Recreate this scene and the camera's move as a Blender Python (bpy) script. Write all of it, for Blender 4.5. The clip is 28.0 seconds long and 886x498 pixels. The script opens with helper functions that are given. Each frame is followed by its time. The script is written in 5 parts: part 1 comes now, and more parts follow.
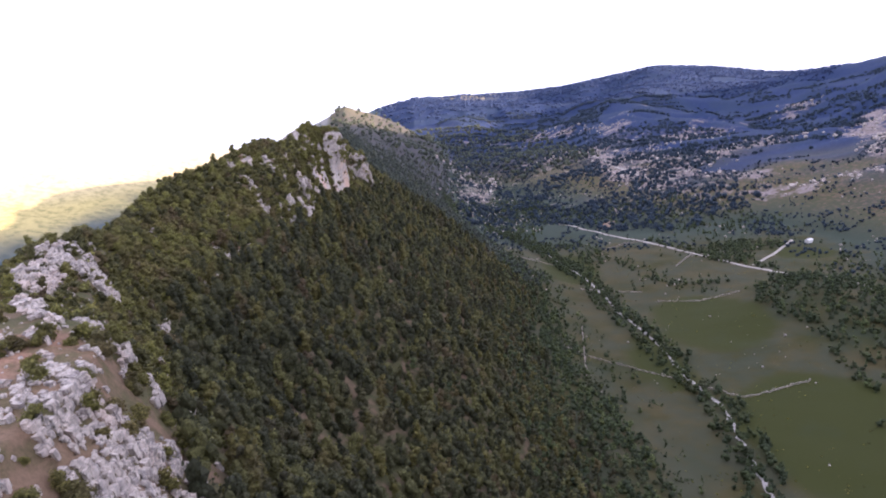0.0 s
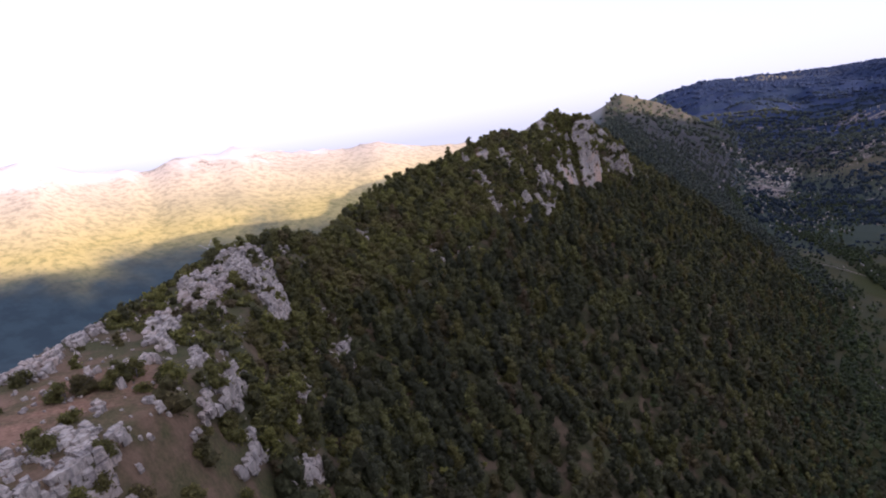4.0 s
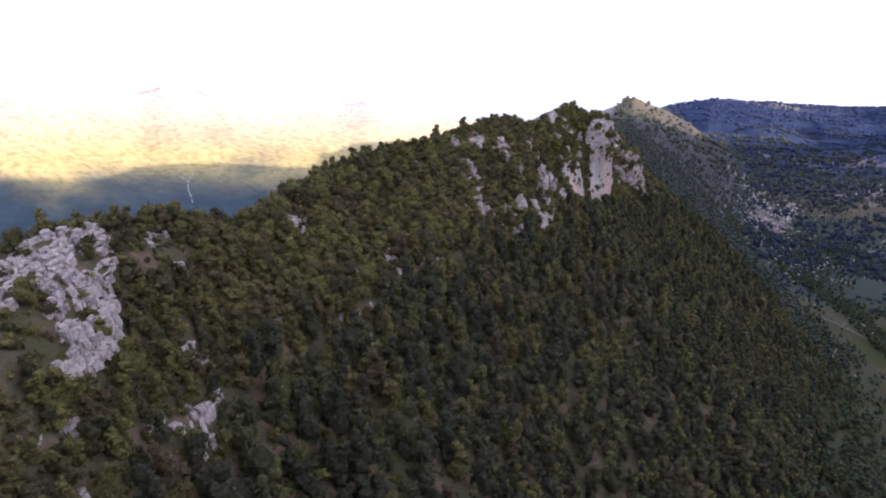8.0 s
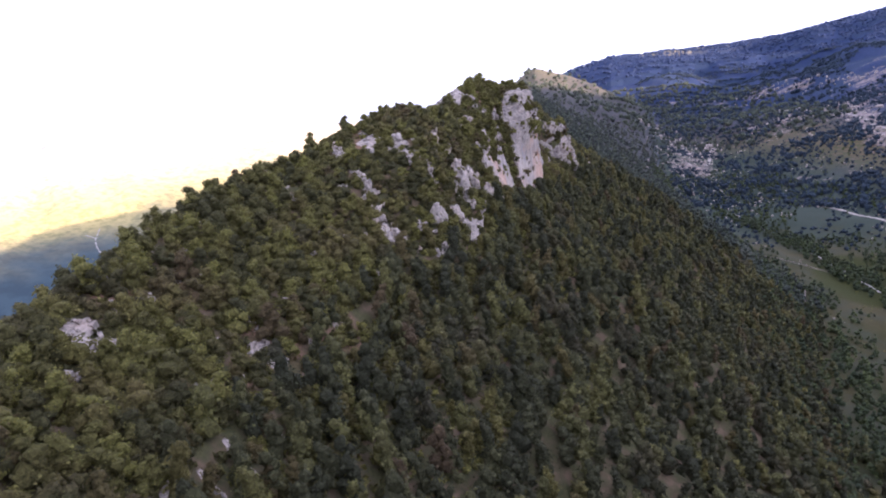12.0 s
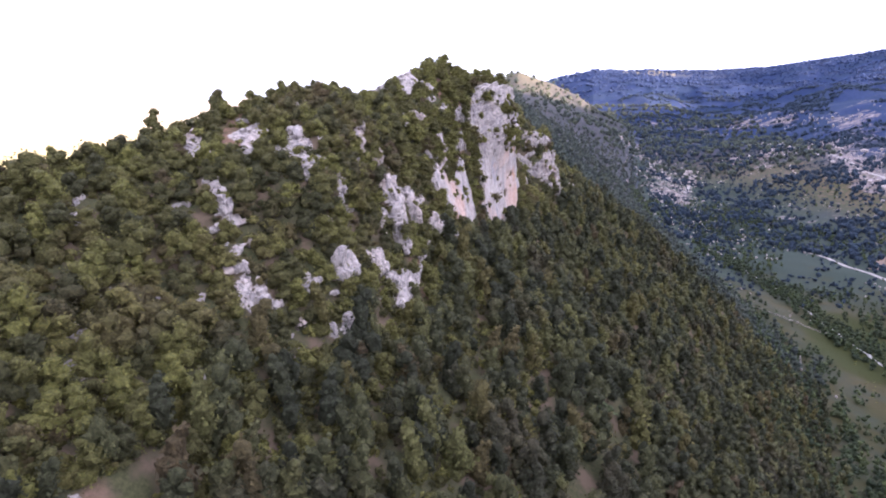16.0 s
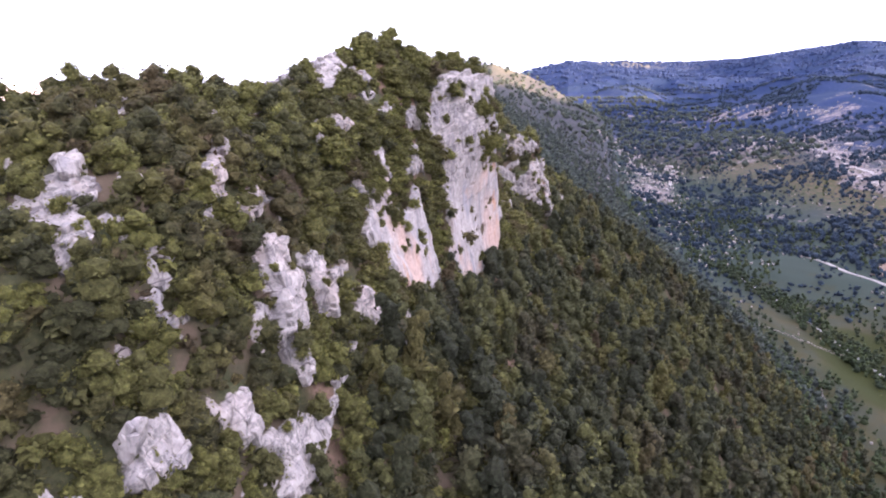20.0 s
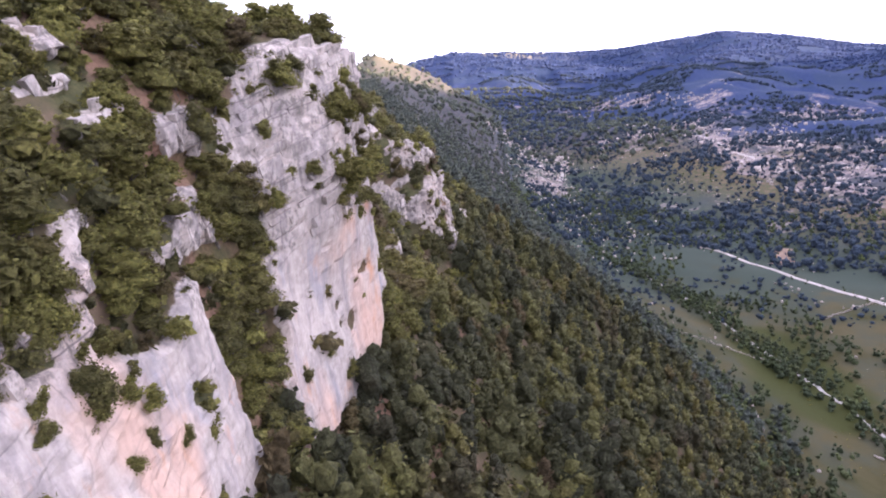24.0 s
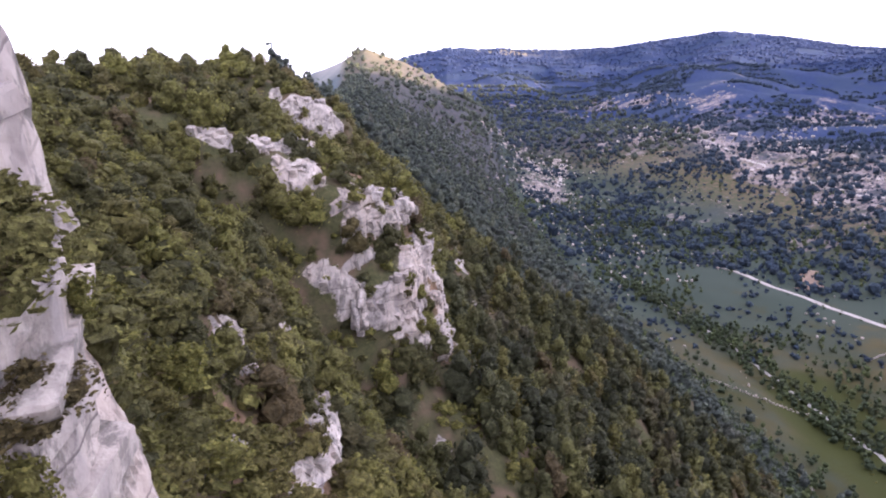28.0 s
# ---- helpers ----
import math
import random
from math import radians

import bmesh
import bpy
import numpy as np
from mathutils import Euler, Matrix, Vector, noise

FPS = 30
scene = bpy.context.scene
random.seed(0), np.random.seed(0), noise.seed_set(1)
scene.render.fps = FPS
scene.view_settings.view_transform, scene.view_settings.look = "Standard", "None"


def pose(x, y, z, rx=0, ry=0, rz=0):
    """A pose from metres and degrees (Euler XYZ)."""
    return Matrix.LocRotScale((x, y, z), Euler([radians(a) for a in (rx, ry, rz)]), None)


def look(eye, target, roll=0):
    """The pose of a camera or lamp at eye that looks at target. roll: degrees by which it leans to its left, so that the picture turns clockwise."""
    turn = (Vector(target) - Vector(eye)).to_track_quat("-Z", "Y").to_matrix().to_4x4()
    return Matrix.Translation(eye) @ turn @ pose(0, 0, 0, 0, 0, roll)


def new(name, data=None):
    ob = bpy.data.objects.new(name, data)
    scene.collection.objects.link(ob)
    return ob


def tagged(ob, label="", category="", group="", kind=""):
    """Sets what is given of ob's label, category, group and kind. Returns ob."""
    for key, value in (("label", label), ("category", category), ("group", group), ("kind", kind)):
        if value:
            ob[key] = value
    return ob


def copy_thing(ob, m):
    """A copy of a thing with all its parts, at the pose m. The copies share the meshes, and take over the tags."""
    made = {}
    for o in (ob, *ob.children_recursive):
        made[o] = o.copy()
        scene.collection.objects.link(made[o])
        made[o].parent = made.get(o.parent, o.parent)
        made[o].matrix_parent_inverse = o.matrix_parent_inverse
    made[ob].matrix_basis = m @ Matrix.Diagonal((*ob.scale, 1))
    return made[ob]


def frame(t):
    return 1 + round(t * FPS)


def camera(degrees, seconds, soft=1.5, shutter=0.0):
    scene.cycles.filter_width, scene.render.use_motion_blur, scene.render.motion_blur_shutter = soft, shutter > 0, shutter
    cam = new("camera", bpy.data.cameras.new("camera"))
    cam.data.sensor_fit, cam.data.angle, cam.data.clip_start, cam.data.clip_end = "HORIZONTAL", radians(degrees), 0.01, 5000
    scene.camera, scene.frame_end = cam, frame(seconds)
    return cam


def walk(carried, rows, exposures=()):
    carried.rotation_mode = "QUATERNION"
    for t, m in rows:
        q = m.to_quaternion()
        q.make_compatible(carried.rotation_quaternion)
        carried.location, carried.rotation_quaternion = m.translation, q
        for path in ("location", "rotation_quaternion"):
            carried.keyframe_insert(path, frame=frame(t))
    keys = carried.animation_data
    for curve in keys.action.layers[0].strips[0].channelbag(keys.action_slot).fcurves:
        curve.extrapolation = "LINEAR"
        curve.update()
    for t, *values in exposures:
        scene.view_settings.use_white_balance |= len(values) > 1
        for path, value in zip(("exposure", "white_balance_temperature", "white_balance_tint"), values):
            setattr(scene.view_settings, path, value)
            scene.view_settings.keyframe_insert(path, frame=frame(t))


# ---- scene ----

cam = camera(66.0, 28.0, soft=2.0)
# seconds, eye x y z, yaw to the left of +y, pitch, roll
PATH = [
    (0, -0.00, -0.00, -0.00, 7.77, -11.00, -5.23),
    (0.5, 0.80, 3.62, -0.48, 6.08, -11.56, -4.69),
    (1, 2.09, 7.79, -0.92, 9.86, -11.54, -1.86),
    (1.5, 3.35, 12.32, -1.31, 25.65, -11.04, 4.17),
    (2, 4.15, 16.75, -1.78, 36.37, -10.31, 4.10),
    (2.5, 4.58, 21.04, -2.07, 37.68, -9.11, 2.75),
    (3, 4.67, 25.18, -2.32, 35.74, -10.52, 12.67),
    (3.5, 4.06, 28.96, -2.48, 34.08, -9.75, 9.23),
    (4, 2.83, 32.82, -2.48, 30.94, -9.21, -7.31),
    (4.5, 1.17, 37.06, -2.40, 31.41, -10.22, -1.46),
    (6.5, -7.99, 58.37, -1.49, 29.23, -11.11, 3.62),
    (7, -10.48, 63.26, -1.53, 29.55, -11.38, 3.87),
    (7.5, -12.95, 67.98, -1.61, 29.45, -11.47, 3.74),
    (8, -15.35, 72.62, -1.64, 29.57, -11.56, 2.57),
    (8.5, -17.76, 77.13, -1.66, 29.51, -11.69, 1.58),
    (9, -20.13, 81.79, -1.69, 29.15, -11.77, 1.23),
    (9.5, -22.51, 86.59, -1.79, 28.99, -11.86, 0.83),
    (10, -24.74, 91.71, -1.99, 28.98, -11.84, -4.40),
    (10.5, -26.74, 97.29, -2.26, 27.87, -11.63, -14.85),
    (11, -28.75, 103.14, -2.64, 26.81, -11.73, -11.47),
    (11.5, -30.53, 109.42, -3.05, 25.80, -11.90, -8.14),
    (12, -32.06, 116.14, -3.49, 23.97, -12.00, -7.72),
    (12.5, -33.65, 122.82, -3.98, 23.20, -12.13, -6.52),
    (13, -35.28, 129.51, -4.41, 21.93, -12.15, -5.61),
    (13.5, -37.00, 136.17, -4.78, 21.20, -12.19, -4.24),
    (15.5, -44.70, 162.71, -5.22, 21.31, -12.49, -0.97),
    (16, -46.51, 168.95, -5.18, 21.03, -12.55, -1.25),
    (16.5, -48.31, 174.89, -5.15, 20.83, -12.65, -1.60),
    (17, -49.98, 180.74, -5.14, 20.52, -12.80, -1.50),
    (17.5, -51.64, 186.40, -5.14, 20.23, -12.85, -1.87),
    (18, -53.26, 192.02, -5.12, 20.01, -12.75, -1.17),
    (18.5, -54.88, 197.50, -5.07, 19.88, -12.85, -0.61),
    (19, -56.44, 203.01, -4.99, 19.52, -13.05, -1.02),
    (19.5, -58.00, 208.34, -4.93, 19.19, -13.14, -1.33),
    (20, -59.57, 213.70, -4.94, 18.86, -13.22, -1.34),
    (20.5, -61.18, 219.13, -5.06, 18.59, -13.23, -0.07),
    (22.5, -66.77, 241.67, -5.69, 17.80, -13.37, -3.45),
    (23, -67.59, 247.10, -5.71, 13.91, -13.43, -9.84),
    (23.5, -68.37, 252.42, -5.83, 10.61, -14.10, -10.18),
    (24, -69.16, 258.03, -5.95, 9.76, -14.05, -2.21),
    (24.5, -70.00, 263.95, -5.91, 10.03, -14.13, -0.06),
    (25, -70.88, 270.10, -5.82, 9.85, -14.25, -0.42),
    (25.5, -71.89, 276.24, -5.76, 9.37, -14.26, -1.66),
    (26, -72.83, 282.45, -5.62, 9.17, -14.33, -2.03),
    (26.5, -73.98, 288.49, -5.60, 9.30, -14.33, -1.37),
    (27, -74.88, 294.48, -5.47, 9.35, -14.35, -1.56),
    (27.5, -75.82, 300.00, -5.35, 9.20, -14.43, -1.30),
    (28, -76.67, 305.37, -5.14, 8.94, -14.41, -1.16),
]


def eye_pose(x, y, z, yaw, pitch, roll):
    a, b = radians(yaw), radians(pitch)
    ahead = Vector((-math.sin(a) * math.cos(b), math.cos(a) * math.cos(b), math.sin(b)))
    return look((x, y, z), Vector((x, y, z)) + ahead, roll)


EXPOSURES = [(0.0, 2.0, 5450, 30), (0.9, 2.08, 5450, 30), (1.8, 1.06, 5450, 29), (3.0, 0.7, 5450, 29), (4.2, 0.94, 5350, 31), (7.0, 1.34, 5250, 33), (9.0, 1.5, 5250, 33), (10.0, 1.58, 5250, 33),
             (12.0, 1.88, 5250, 33), (14.0, 2.2, 5250, 33), (17.0, 2.48, 5300, 33), (20.0, 2.57, 5400, 34), (23.0, 2.6, 5500, 34), (26.0, 2.47, 5600, 34), (27.2, 2.42, 5600, 33), (28.0, 2.46, 5550, 33)]
walk(cam, [(r[0], eye_pose(*r[1:])) for r in PATH], exposures=EXPOSURES)

# ---- light: a low sun behind the eastern mountain, the place itself in open shade ----
SUN_EL, SUN_AZ = radians(8.5), radians(-102)  # azimuth to the left of +y
to_sun = Vector((-math.sin(SUN_AZ) * math.cos(SUN_EL), math.cos(SUN_AZ) * math.cos(SUN_EL), math.sin(SUN_EL)))
sun = new("sun", bpy.data.lights.new("sun", "SUN"))
sun.data.energy, sun.data.angle, sun.data.color = 5.0, radians(0.6), (1.0, 0.76, 0.45)
sun.matrix_world = look(to_sun * 3000, (0, 0, 0))
world = bpy.data.worlds.new("sky")
scene.world = world
world.use_nodes = True
wn = world.node_tree
wn.nodes.clear()
sky = wn.nodes.new("ShaderNodeTexSky")
sky.sky_type, sky.sun_disc = "NISHITA", False
sky.sun_elevation, sky.sun_rotation = SUN_EL, math.atan2(to_sun.x, to_sun.y)
sky.air_density, sky.dust_density, sky.ozone_density = 1.0, 1.5, 1.0
bg = wn.nodes.new("ShaderNodeBackground")
bg.inputs[1].default_value = 0.15
wo = wn.nodes.new("ShaderNodeOutputWorld")
pale = wn.nodes.new("ShaderNodeHueSaturation")
pale.inputs["Saturation"].default_value = 0.36
wn.links.new(sky.outputs[0], pale.inputs["Color"])
haze = wn.nodes.new("ShaderNodeMix")  # thin bright haze over the whole sky
haze.data_type = "RGBA"
haze.inputs[0].default_value = 0.5
haze.inputs[7].default_value = (4.85, 4.72, 4.62, 1)
wn.links.new(pale.outputs[0], haze.inputs[6])
wn.links.new(haze.outputs[2], bg.inputs[0])
wn.links.new(bg.outputs[0], wo.inputs[0])


# ---- materials ----
class Mat:
    """A node material with short calls for the nodes it needs."""

    def __init__(self, name, roughness=0.9, specular=0.2):
        self.m = bpy.data.materials.new(name)
        self.m.use_nodes = True
        self.t = self.m.node_tree
        self.b = self.t.nodes["Principled BSDF"]
        self.b.inputs["Roughness"].default_value = roughness
        self.b.inputs["Specular IOR Level"].default_value = specular

    def put(self, socket, value):
        if isinstance(value, bpy.types.NodeSocket):
            self.t.links.new(value, socket)
        elif isinstance(value, (tuple, list)) and len(value) == 3 and socket.type == "RGBA":
            socket.default_value = (*value, 1)
        else:
            socket.default_value = value

    def node(self, kind, out=0, props=(), **ins):
        n = self.t.nodes.new(kind)
        for k, v in props:
            if k == "noise_dimensions":
                n.noise_dimensions = v
            elif k == "feature":
                n.feature = v
            elif k == "operation":
                n.operation = v
            elif k == "attribute_name":
                n.attribute_name = v
        for k, v in ins.items():
            self.put(n.inputs[int(k[1:])] if k[0] == "i" and k[1:].isdigit() else n.inputs[k], v)
        return n.outputs[out]

    def co(self, scale=(1, 1, 1), rot=(0, 0, 0)):
        p = self.node("ShaderNodeNewGeometry")
        return self.node("ShaderNodeMapping", i0=p, i2=rot, i3=scale)

    def noise(self, co, scale, detail=4.0, rough=0.55):
        return self.node("ShaderNodeTexNoise", i0=co, i2=scale, i3=detail, i4=rough)

    def cells(self, co, scale, feature="F1", out=0):
        return self.node("ShaderNodeTexVoronoi", out, (("feature", feature),), i0=co, i2=scale)

    def ramp(self, fac, *stops):
        n = self.t.nodes.new("ShaderNodeValToRGB")
        e = n.color_ramp.elements
        while len(e) < len(stops):
            e.new(0.5)
        for el, (p, c) in zip(e, stops):
            el.position = p
            el.color = (*c, 1) if isinstance(c, tuple) else (c, c, c, 1)
        self.put(n.inputs[0], fac)
        return n.outputs[0]

    def mix(self, fac, a, b, blend="MIX"):
        n = self.t.nodes.new("ShaderNodeMix")
        n.data_type, n.blend_type = "RGBA", blend
        self.put(n.inputs[0], fac), self.put(n.inputs[6], a), self.put(n.inputs[7], b)
        return n.outputs[2]

    def math(self, op, a, b=0.0):
        n = self.t.nodes.new("ShaderNodeMath")
        n.operation = op
        n.use_clamp = op in ("MULTIPLY", "ADD", "SUBTRACT")
        self.put(n.inputs[0], a), self.put(n.inputs[1], b)
        return n.outputs[0]

    def attr(self, name, out=2):
        return self.node("ShaderNodeAttribute", out, (("attribute_name", name),))

    def bump(self, height, strength=0.5, distance=0.1):
        n = self.t.nodes.new("ShaderNodeBump")
        self.put(n.inputs["Height"], height)
        n.inputs["Strength"].default_value, n.inputs["Distance"].default_value = strength, distance
        self.t.links.new(n.outputs[0], self.b.inputs["Normal"])

    def done(self, color):
        self.put(self.b.inputs["Base Color"], color)
        return self.m


def limestone_color(k):
    """Pale limestone: grey and white patches, thin dark cracks along the tilted beds, grey water streaks, ochre stains."""
    co = k.co()
    big = k.noise(co, 0.12, 4)
    fine = k.noise(co, 1.6, 6, 0.65)
    base = k.mix(k.ramp(big, (0.35, 0.0), (0.65, 1.0)), (0.28, 0.238, 0.200), (0.42, 0.363, 0.308))
    base = k.mix(k.ramp(fine, (0.35, 0.0), (0.6, 0.55)), base, (0.55, 0.483, 0.418))
    streak = k.noise(k.co((0.9, 0.9, 0.07)), 1.0, 5, 0.6)
    base = k.mix(k.ramp(streak, (0.47, 0.0), (0.64, 0.75)), base, (0.24, 0.212, 0.200))
    ochre = k.noise(k.co((0.16, 0.16, 0.07)), 1.0, 3)
    base = k.mix(k.math("MULTIPLY", k.ramp(ochre, (0.515, 0.0), (0.665, 0.7)), k.math("ADD", k.math("MULTIPLY", k.attr("plain"), 0.7), 0.3)), base, (0.56, 0.37, 0.265))
    rust = k.noise(k.co((0.5, 0.5, 0.2)), 0.8, 4, 0.6)
    base = k.mix(k.math("MULTIPLY", k.ramp(rust, (0.57, 0.0), (0.68, 0.8)), k.attr("plain")), base, (0.50, 0.27, 0.15))
    grey = k.noise(k.co((0.3, 0.3, 0.13)), 1.3, 5, 0.6)
    base = k.mix(k.math("MULTIPLY", k.ramp(grey, (0.54, 0.0), (0.66, 0.6)), k.attr("plain")), base, (0.25, 0.245, 0.26))
    drift = k.node("ShaderNodeVectorMath", 0, (("operation", "SCALE"),), i0=k.node("ShaderNodeTexNoise", 1, i0=co, i2=0.3, i3=2.0), i3=0.6)
    up = k.node("ShaderNodeVectorMath", 1, (("operation", "DOT_PRODUCT"),), i0=k.node("ShaderNodeVectorMath", 0, (("operation", "ADD"),), i0=co, i1=drift), i1=(0.053, -0.19, 0.53))
    bed = k.math("FRACT", up)
    crack = k.math("MULTIPLY", k.ramp(bed, (0.0, 1.0), (0.03, 1.0), (0.06, 0.0)), k.ramp(k.noise(co, 0.3, 3), (0.42, 0.1), (0.6, 1.0)))
    beds = k.mix(1.0, k.ramp(bed, (0.0, 0.0), (0.09, 0.7), (1.0, 1.0)), k.noise(co, 0.8, 4), "MULTIPLY")
    warp = k.mix(0.35, k.co((0.75, 0.75, 0.42), (0.36, 0.1, 0)), k.node("ShaderNodeTexNoise", 1, i0=co, i2=0.9, i3=2.0))
    clean = k.math("SUBTRACT", 1.0, k.attr("plain"))
    pits = k.math("MULTIPLY", k.ramp(k.noise(k.co((1, 1, 0.6)), 1.7, 7, 0.72), (0.485, 0.0), (0.575, 0.9)), k.math("MULTIPLY", k.math("ADD", k.math("MULTIPLY", clean, 0.8), 0.2), k.ramp(k.noise(co, 0.22, 3), (0.36, 0.25), (0.6, 1.0))))
    base = k.mix(pits, base, k.mix(fine, (0.10, 0.09, 0.075), (0.20, 0.18, 0.16)))
    upright = k.ramp(k.cells(k.mix(0.3, k.co((0.9, 0.9, 0.16), (0.2, 0.1, 0)), k.node("ShaderNodeTexNoise", 1, i0=co, i2=1.1, i3=3.0)), 1.0, "DISTANCE_TO_EDGE"), (0.0, 0.85), (0.05, 0.0))
    base = k.mix(k.math("MULTIPLY", k.math("MULTIPLY", upright, k.ramp(k.noise(co, 0.35, 3), (0.42, 0.0), (0.58, 1.0))), k.math("ADD", k.math("MULTIPLY", clean, 0.7), 0.3)), base, (0.11, 0.095, 0.08))
    crack = k.math("MULTIPLY", crack, k.math("ADD", k.math("MULTIPLY", clean, 0.65), 0.35))
    joint = k.ramp(k.cells(warp, 0.55, "DISTANCE_TO_EDGE"), (0.0, 1.0), (0.022, 0.0))
    worn = k.ramp(k.noise(co, 0.5, 3), (0.48, 0.0), (0.66, 0.7))
    base = k.mix(k.math("MULTIPLY", k.math("MULTIPLY", joint, worn), k.math("ADD", k.math("MULTIPLY", clean, 0.5), 0.5)), base, (0.10, 0.085, 0.08))
    base = k.mix(k.math("MULTIPLY", crack, 0.8), base, (0.12, 0.10, 0.095))
    return base, fine, k.math("MULTIPLY", beds, k.math("ADD", k.math("MULTIPLY", clean, 0.75), 0.25))


def make_limestone():
    k = Mat("limestone", 0.85, 0.25)
    base, fine, beds = limestone_color(k)
    h = k.math("ADD", k.math("MULTIPLY", fine, 0.6), k.math("MULTIPLY", beds, 0.6))
    k.bump(h, 0.7, 0.16)
    return k.done(base)


def make_ground():
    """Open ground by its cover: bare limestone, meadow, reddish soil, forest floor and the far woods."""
    k = Mat("ground", 0.95, 0.1)
    rock, fine, beds = limestone_color(k)
    co = k.co()
    n1, n2, n3 = k.noise(co, 0.02, 4), k.noise(co, 0.25, 5), k.noise(co, 2.5, 5, 0.7)
    soil = k.mix(k.ramp(n2, (0.4, 0.0), (0.62, 1.0)), (0.055, 0.048, 0.028), (0.13, 0.095, 0.06))
    grass = k.mix(k.ramp(n3, (0.35, 0.0), (0.7, 1.0)), (0.045, 0.05, 0.022), (0.10, 0.092, 0.04))
    floor = k.mix(k.ramp(n2, (0.42, 0.0), (0.6, 1.0)), grass, soil)
    meadow = k.mix(k.ramp(n1, (0.38, 0.0), (0.62, 1.0)), (0.036, 0.037, 0.010), (0.050, 0.043, 0.015))
    meadow = k.mix(k.ramp(n3, (0.3, 0.0), (0.75, 0.5)), meadow, (0.025, 0.028, 0.009))
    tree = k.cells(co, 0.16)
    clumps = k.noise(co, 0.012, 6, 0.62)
    # far woods tinted blue: distance haze put into the base colour
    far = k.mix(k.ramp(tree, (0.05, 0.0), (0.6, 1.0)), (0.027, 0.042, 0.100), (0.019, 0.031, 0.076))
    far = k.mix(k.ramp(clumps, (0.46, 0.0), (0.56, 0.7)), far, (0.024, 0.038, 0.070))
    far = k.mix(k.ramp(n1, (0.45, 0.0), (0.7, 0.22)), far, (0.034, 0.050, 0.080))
    # western woods lighter and more teal, haze painted into their colour
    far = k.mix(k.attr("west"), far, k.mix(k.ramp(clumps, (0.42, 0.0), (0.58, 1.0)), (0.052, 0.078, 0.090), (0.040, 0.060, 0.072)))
    # dry western slopes pale with height, partly haze put into the colour
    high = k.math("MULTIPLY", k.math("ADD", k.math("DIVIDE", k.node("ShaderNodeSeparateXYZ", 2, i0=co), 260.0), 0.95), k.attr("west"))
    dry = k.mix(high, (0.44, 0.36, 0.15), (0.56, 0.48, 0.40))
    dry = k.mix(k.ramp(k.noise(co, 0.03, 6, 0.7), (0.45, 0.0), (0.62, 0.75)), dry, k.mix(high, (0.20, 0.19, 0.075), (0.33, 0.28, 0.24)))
    karst = k.math("ADD", k.math("MULTIPLY", k.noise(co, 0.06, 8, 0.75), 0.6), k.math("MULTIPLY", k.noise(co, 0.008, 3), 0.45))
    meadow = k.mix(k.attr("field"), k.mix(k.ramp(k.noise(co, 0.035, 5), (0.4, 0.0), (0.6, 0.8)), meadow, (0.066, 0.055, 0.025)), k.mix(n3, (0.041, 0.045, 0.010), (0.027, 0.031, 0.008)))
    bushy = k.ramp(k.math("ADD", k.math("MULTIPLY", k.noise(co, 0.05, 6, 0.7), 0.7), k.math("MULTIPLY", k.attr("rough"), 0.22)), (0.40, 0.0), (0.52, 0.88))
    meadow = k.mix(k.math("MULTIPLY", bushy, k.attr("rough")), meadow, (0.034, 0.048, 0.037))
    out = k.mix(k.attr("meadow"), floor, meadow)
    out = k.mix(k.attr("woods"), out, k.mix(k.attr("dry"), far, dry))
    patch = k.ramp(k.math("ADD", k.math("SUBTRACT", karst, 0.16), k.math("MULTIPLY", k.attr("karst"), 0.32)), (0.57, 0.0), (0.64, 1.0))
    out = k.mix(patch, out, k.mix(k.ramp(n2, (0.35, 0.0), (0.7, 1.0)), (0.14, 0.112, 0.10), (0.28, 0.235, 0.225)))
    out = k.mix(k.math("MULTIPLY", k.attr("soil"), k.ramp(n2, (0.36, 0.25), (0.58, 1.0))), out, k.mix(k.ramp(n3, (0.35, 0.0), (0.65, 1.0)), (0.17, 0.095, 0.06), (0.33, 0.195, 0.13)))
    out = k.mix(k.attr("scree"), out, k.mix(n1, (0.5, 0.45, 0.42), (0.75, 0.69, 0.66)))
    bare = k.ramp(k.math("ADD", k.math("MULTIPLY", k.attr("bare"), 0.7), k.math("MULTIPLY", fine, 0.5)), (0.54, 0.0), (0.61, 1.0))
    out = k.mix(bare, out, rock)
    h = k.math("ADD", k.math("MULTIPLY", fine, 0.5), k.math("MULTIPLY", beds, 0.5))
    k.bump(h, 0.6, 0.16)
    return k.done(out)


